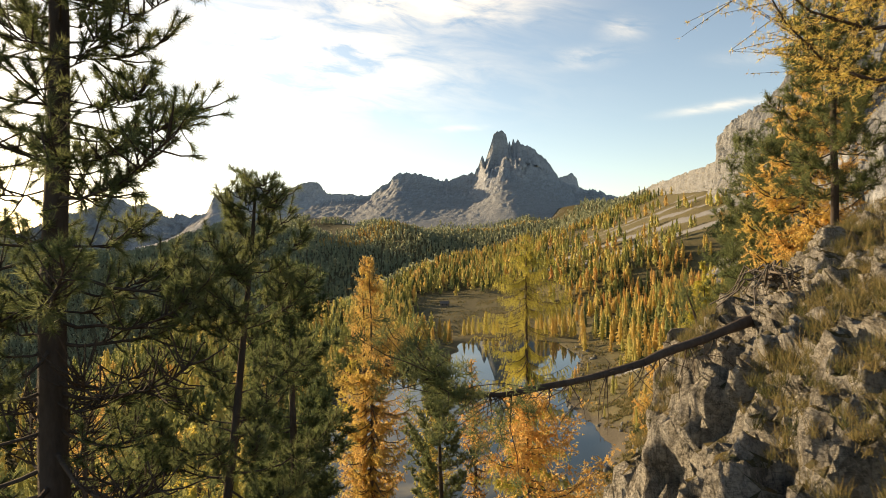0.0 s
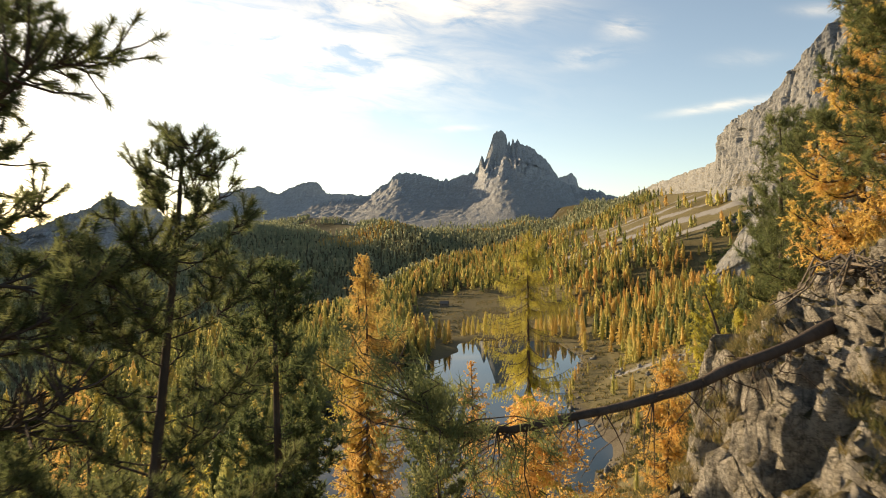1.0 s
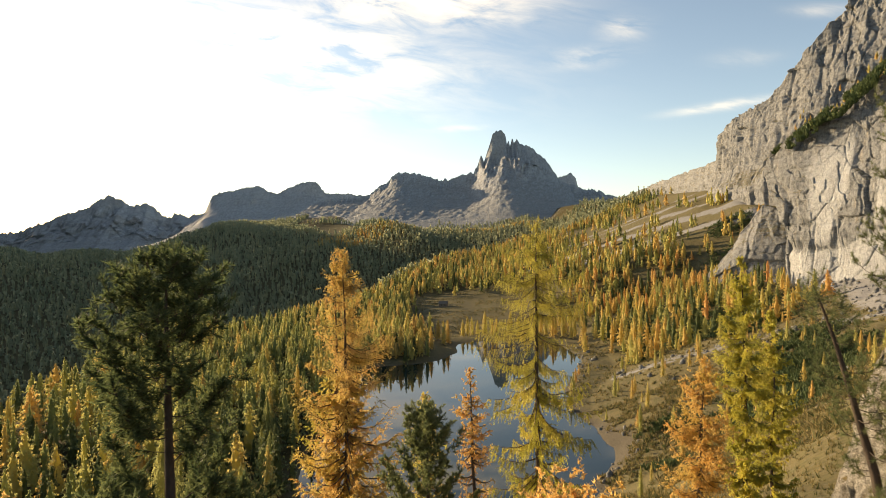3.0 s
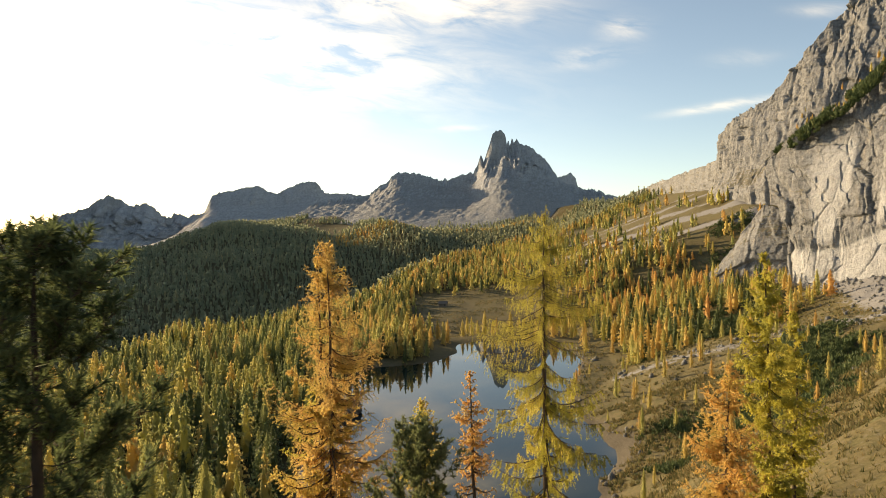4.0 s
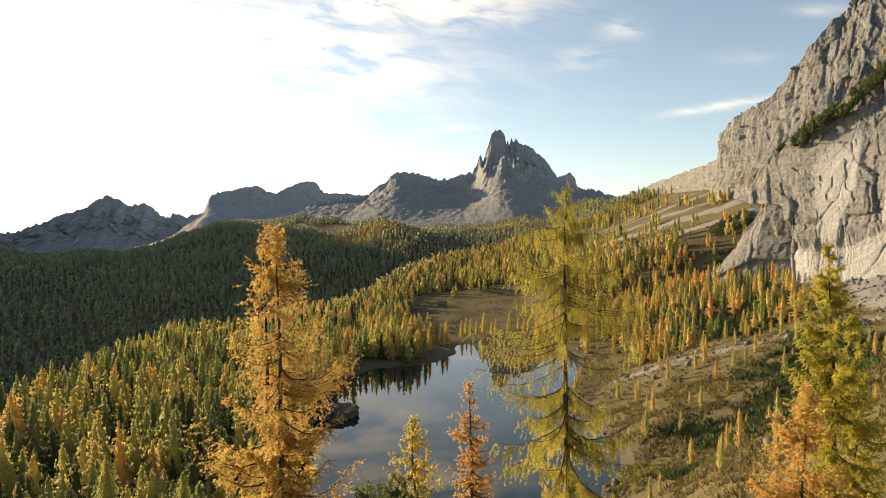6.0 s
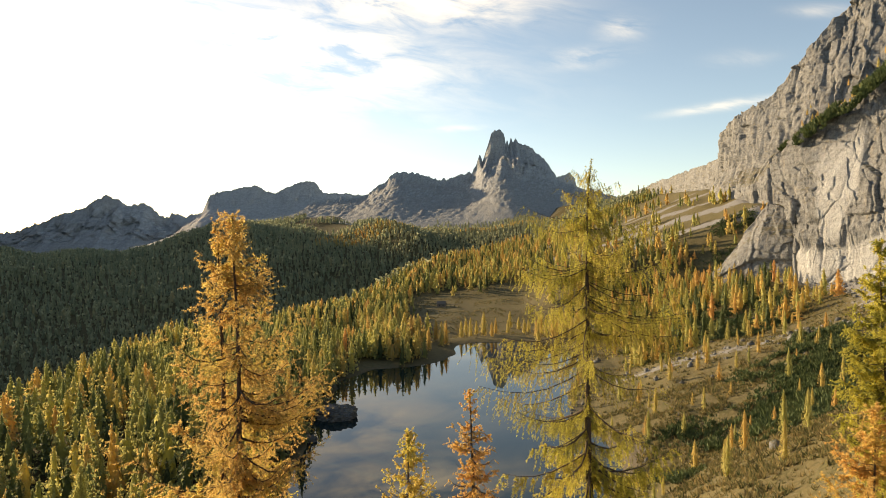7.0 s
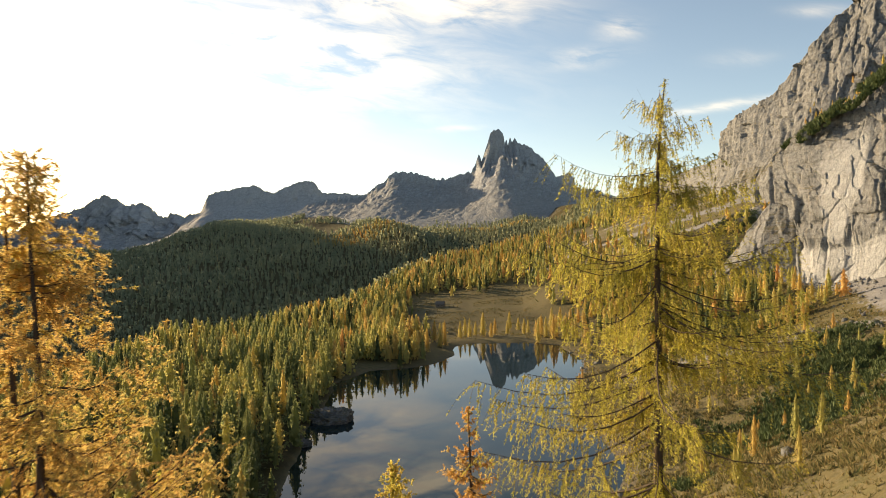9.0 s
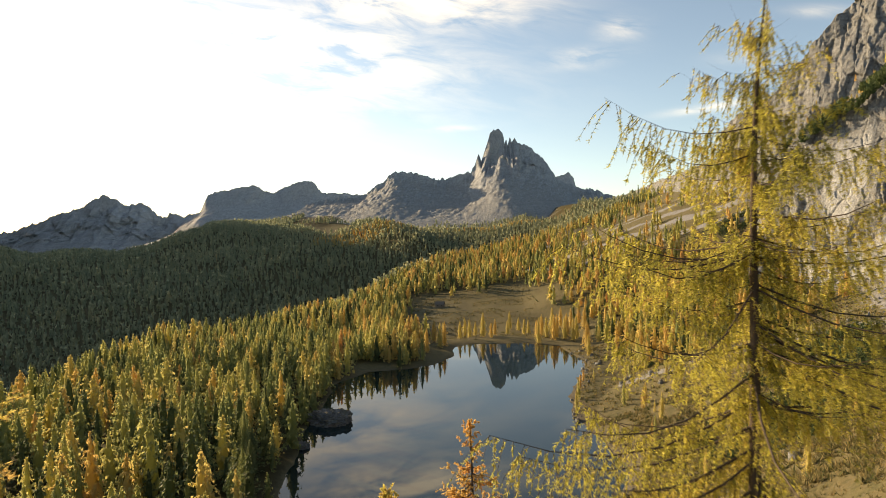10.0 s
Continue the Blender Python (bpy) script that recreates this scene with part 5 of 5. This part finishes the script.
def thicket(name, label, seed, centres, per, radius, tall):
    """Low dark dwarf pine, many upright sprays."""
    rng = np.random.default_rng(seed)
    pts = []
    for cx, cy, r in centres:
        n = int(per * r * r)
        a, q = rng.uniform(0, 6.28, n), np.sqrt(rng.uniform(0, 1, n)) * r * (1 + 0.3 * rng.normal(0, 1, n))
        pts.append(np.stack([cx + q * np.cos(a) * 1.3, cy + q * np.sin(a)], -1))
    pts = np.concatenate(pts)
    ok = (vnoise(pts[:, 0] / 5, pts[:, 1] / 5, 0, 93) > -0.45) & (lake_distance(pts[:, 0], pts[:, 1]) > 1.5)
    pts = pts[ok]
    z = land(pts[:, 0], pts[:, 1]) + tall * (0.45 + 0.55 * vnoise(pts[:, 0] / 3, pts[:, 1] / 3, 0, 95)) * rng.uniform(0.2, 1, len(pts))
    p = np.stack([pts[:, 0], pts[:, 1], z], -1)
    return grass_tufts(name, label, p, 9, radius, seed + 1, BUSH, 0.5, 0.3, "bush")


thicket("dwarf_pine_slope", "dark green dwarf pine thicket on the slope", 401, [(92, 178, 11), (104, 196, 12), (118, 214, 12), (82, 196, 8), (128, 232, 10), (112, 240, 7), (75, 214, 7), (146, 260, 9), (60, 180, 5),
        (150, 330, 8), (170, 350, 12), (160, 372, 10), (188, 392, 9), (140, 390, 9), (180, 430, 12), (205, 455, 10), (120, 420, 8), (240, 540, 14), (225, 515, 12), (215, 490, 9), (262, 590, 14), (98, 186, 9), (111, 205, 10), (112, 345, 9), (128, 360, 10), (140, 345, 8), (118, 385, 9), (150, 410, 9), (135, 440, 9), (160, 450, 10), (110, 362, 7), (165, 395, 8), (122, 222, 9), (88, 186, 8), (100, 206, 10), (130, 245, 9), (138, 226, 8)], 8, 1.6, 2.8)


def boulders(name, label, seed, n, box, sizes, where):
    """Loose stones, each a chipped lump."""
    rng = np.random.default_rng(seed)
    bm = bmesh.new()
    bmesh.ops.create_icosphere(bm, subdivisions=1, radius=1)
    bv = np.array([v.co[:] for v in bm.verts])
    bf = np.array([[v.index for v in f.verts] for f in bm.faces])
    bm.free()
    x, y = rng.uniform(box[0], box[1], n), rng.uniform(box[2], box[3], n)
    ok = rng.uniform(0, 1, n) < where(x, y)
    x, y = x[ok], y[ok]
    m = len(x)
    size = sizes[0] + (sizes[1] - sizes[0]) * rng.uniform(0, 1, m) ** 4
    v = bv[None] * rng.uniform(0.6, 1.25, (m, len(bv), 1)) * (size[:, None] * rng.uniform(0.6, 1.2, (m, 3)))[:, None]
    v += np.stack([x, y, land(x, y) + 0.1 * size], -1)[:, None]
    f = bf[None] + (np.arange(m) * len(bv))[:, None, None]
    tagged(new(name, np_mesh(name, v, f, mat=CLIFF_ROCK)), label, "stones", kind="stuff")


def shore_stones(x, y):
    d = lake_distance(x, y)
    return np.maximum(np.clip(scree_at(x, y), 0, 1) * 0.9, 0.5 * ease(-d, -9, -3) * (d > 0.2)) * (d > 0.2) + 0.03


rng = np.random.default_rng(12)
hx, hy = np.concatenate([rng.uniform(42, 215, 12000), rng.uniform(42, 140, 12000)]), np.concatenate([rng.uniform(120, 430, 12000), rng.uniform(110, 260, 12000)])
ok = (lake_distance(hx, hy) > 1.5) & (scree_at(hx, hy) < 0.5) & (vnoise(hx / 7, hy / 7, 0, 97) > -0.35)
grass_tufts("slope_heath", "dry grass and low heath on the slope", np.stack([hx, hy, land(hx, hy) - 0.05], -1)[ok], 7, 1.5, 13, GRASS, 0.4, 0.26)
hx, hy = np.concatenate([rng.uniform(-30, 40, 4000), rng.uniform(15, 110, 6000)]), np.concatenate([rng.uniform(3, 165, 4000), rng.uniform(40, 150, 6000)])
ok = (lake_distance(hx, hy) > 1.5) & (np.hypot(hx, hy) > 3.5)
grass_tufts("hillside_heath", "dry grass and low heath below the lookout", np.stack([hx, hy, land(hx, hy) - 0.05], -1)[ok], 9, 0.8, 14, GRASS, 0.6, 0.16)
boulders("slope_boulders", "pale loose boulders and rubble on the slope", 501, 9000, (42, 240, 150, 420), (0.35, 2.0), shore_stones)

# ---- the islet rock and the hut on the far shore ----


def islet(x, y, r, tall, seed):
    u, v = np.meshgrid(np.linspace(0, 2 * np.pi, 60), np.linspace(0, np.pi / 2, 22))
    px, py, pz = np.cos(u) * np.cos(v), np.sin(u) * np.cos(v), np.sin(v) ** 0.6
    f, j = facets(u * 3, v * 5, seed)
    k = 1 + 0.12 * f - 0.08 * j + 0.12 * fractal(px * 2, py * 2, pz * 2, 3, seed)
    k[:, -1] = k[:, 0]
    me = np_mesh("islet_rock", np.stack([x + px * r * k, y + py * 0.8 * r * k, -1.2 + pz * (tall + 1.2) * k], -1), quads=grid_quads(*u.shape), mat=CLIFF_ROCK)
    tagged(new("islet_rock", me), "grey boulder standing in the lake's edge", "rock")


islet(-43, 268, 8.5, 4.4, 31)
islet(-48, 238, 3.2, 1.8, 32)
islet(62, 196, 1.6, 1.0, 33)


def wooden_hut(x, y, turn, wide, deep, tall):
    wall = bark_material("hut_boards", (0.10, 0.08, 0.06), (0.30, 0.25, 0.2), 2.0) if "hut_boards" not in bpy.data.materials else bpy.data.materials["hut_boards"]
    z = ground_z(x, y)
    hut = new("hut")
    hut.matrix_world = pose(x, y, z, 0, 0, turn)
    w, d = wide / 2, deep / 2
    v = [(-w, -d, -1), (w, -d, -1), (w, d, -1), (-w, d, -1), (-w, -d, tall), (w, -d, tall), (w, d, tall), (-w, d, tall), (-w, 0, tall + d * 0.8), (w, 0, tall + d * 0.8)]
    me = bpy.data.meshes.new("walls")
    me.from_pydata(v, [], [(0, 1, 5, 4), (2, 3, 7, 6), (1, 2, 6, 9, 5), (3, 0, 4, 8, 7)])
    me.materials.append(wall)
    part("walls", me, hut)
    o = 0.5
    e, r = tall - 0.4, tall + d * 0.8
    rv = [(-w - o, -d - o, e), (w + o, -d - o, e), (w + o, 0, r + 0.1), (-w - o, 0, r + 0.1), (w + o, d + o, e), (-w - o, d + o, e)]
    rv += [(a, b, c + 0.22) for a, b, c in rv]
    me = bpy.data.meshes.new("roof")
    me.from_pydata(rv, [], [(0, 1, 2, 3), (3, 2, 4, 5), (6, 9, 8, 7), (9, 11, 10, 8), (0, 6, 7, 1), (5, 4, 10, 11), (1, 7, 8, 2), (2, 8, 10, 4), (0, 3, 9, 6), (3, 5, 11, 9)])
    me.materials.append(GREY_WOOD)
    part("roof", me, hut, "grey shingled gable roof")
    for k in (-0.5, 0.4):
        me = bpy.data.meshes.new("window")
        me.from_pydata([(k * w, -d - 0.05, 1.0), (k * w + 0.9, -d - 0.05, 1.0), (k * w + 0.9, -d - 0.05, 2.0), (k * w, -d - 0.05, 2.0),
                        (k * w, -d + 0.05, 1.0), (k * w + 0.9, -d + 0.05, 1.0), (k * w + 0.9, -d + 0.05, 2.0), (k * w, -d + 0.05, 2.0)], [],
                       [(0, 1, 2, 3), (0, 4, 5, 1), (3, 2, 6, 7), (0, 3, 7, 4), (1, 5, 6, 2)])
        me.materials.append(WATER)
        part("window", me, hut, "dark glazed window")
    return tagged(hut, "small grey wooden hut near the lake shore", "hut")


wooden_hut(-13, 486, 20, 9, 6, 3.0)
wooden_hut(-3, 640, -10, 8, 6, 2.8)

# ---- growth on the cliff's shelf ----
rng = np.random.default_rng(611)
crown = np.array([(226, 440, 127), (232, 412, 138), (244, 390, 150), (258, 372, 170), (276, 344, 195)], float)
t = rng.uniform(0, 3.999, 2600)
k = t.astype(int)
shelf = crown[k] * (1 - (t - k))[:, None] + crown[k + 1] * (t - k)[:, None]
away = rng.uniform(0, 1, 2600) ** 1.3 * 62
back = ease(t, 0.2, 1.6) * 0.85 + 0.15
shelf += np.stack([away * 0.8 * back - 1.5, away * 0.6 * back - 2.0, np.interp(away, [0, 12, 30, 60], [1.0, 8, 17, 27]) * back + rng.uniform(0, 1.8, 2600)], -1)
shelf = shelf[vnoise(t * 5, away / 8, 0, 99) > -0.15 + away / 90]
t = rng.uniform(0.5, 3.999, 900)
k = t.astype(int)
brow = crown[k] * (1 - (t - k))[:, None] + crown[k + 1] * (t - k)[:, None]
drop = rng.uniform(0, 1, 900) ** 1.5
brow += np.stack([-2.5 - 2.0 * drop, -2.5 - 1.5 * drop, 1.0 - 6 * drop], -1)
shelf = np.concatenate([shelf, brow[vnoise(t * 7, drop * 3, 0, 96) > 0.0]])
grass_tufts("dwarf_pine_shelf", "dark green dwarf pine along the cliff shelf", shelf, 26, 3.2, 612, BUSH, 0.5, 0.3, "bush")
t = rng.uniform(0.6, 3.999, 150)
k = t.astype(int)
shelf = crown[k] * (1 - (t - k))[:, None] + crown[k + 1] * (t - k)[:, None] + np.stack([rng.uniform(12, 44, 150), rng.uniform(8, 28, 150), rng.uniform(9, 21, 150)], -1)
wood("larch_shelf", "small orange larches above the cliff shelf", shelf, rng.uniform(2.5, 6.5, 150), rng.uniform(0.42, 0.72, 150), 4, FOREST, 613, 120, "larch")

rng = np.random.default_rng(15)
hx, hy = rng.uniform(-30, 90, 5000), rng.uniform(455, 720, 5000)
ok = (meadow_at(hx, hy) > 0.3) & (vnoise(hx / 12, hy / 12, 0, 98) > -0.2)
grass_tufts("meadow_heath", "dry grass on the meadow behind the lake", np.stack([hx, hy, land(hx, hy) - 0.05], -1)[ok], 5, 1.3, 16, GRASS, 0.4, 0.4)
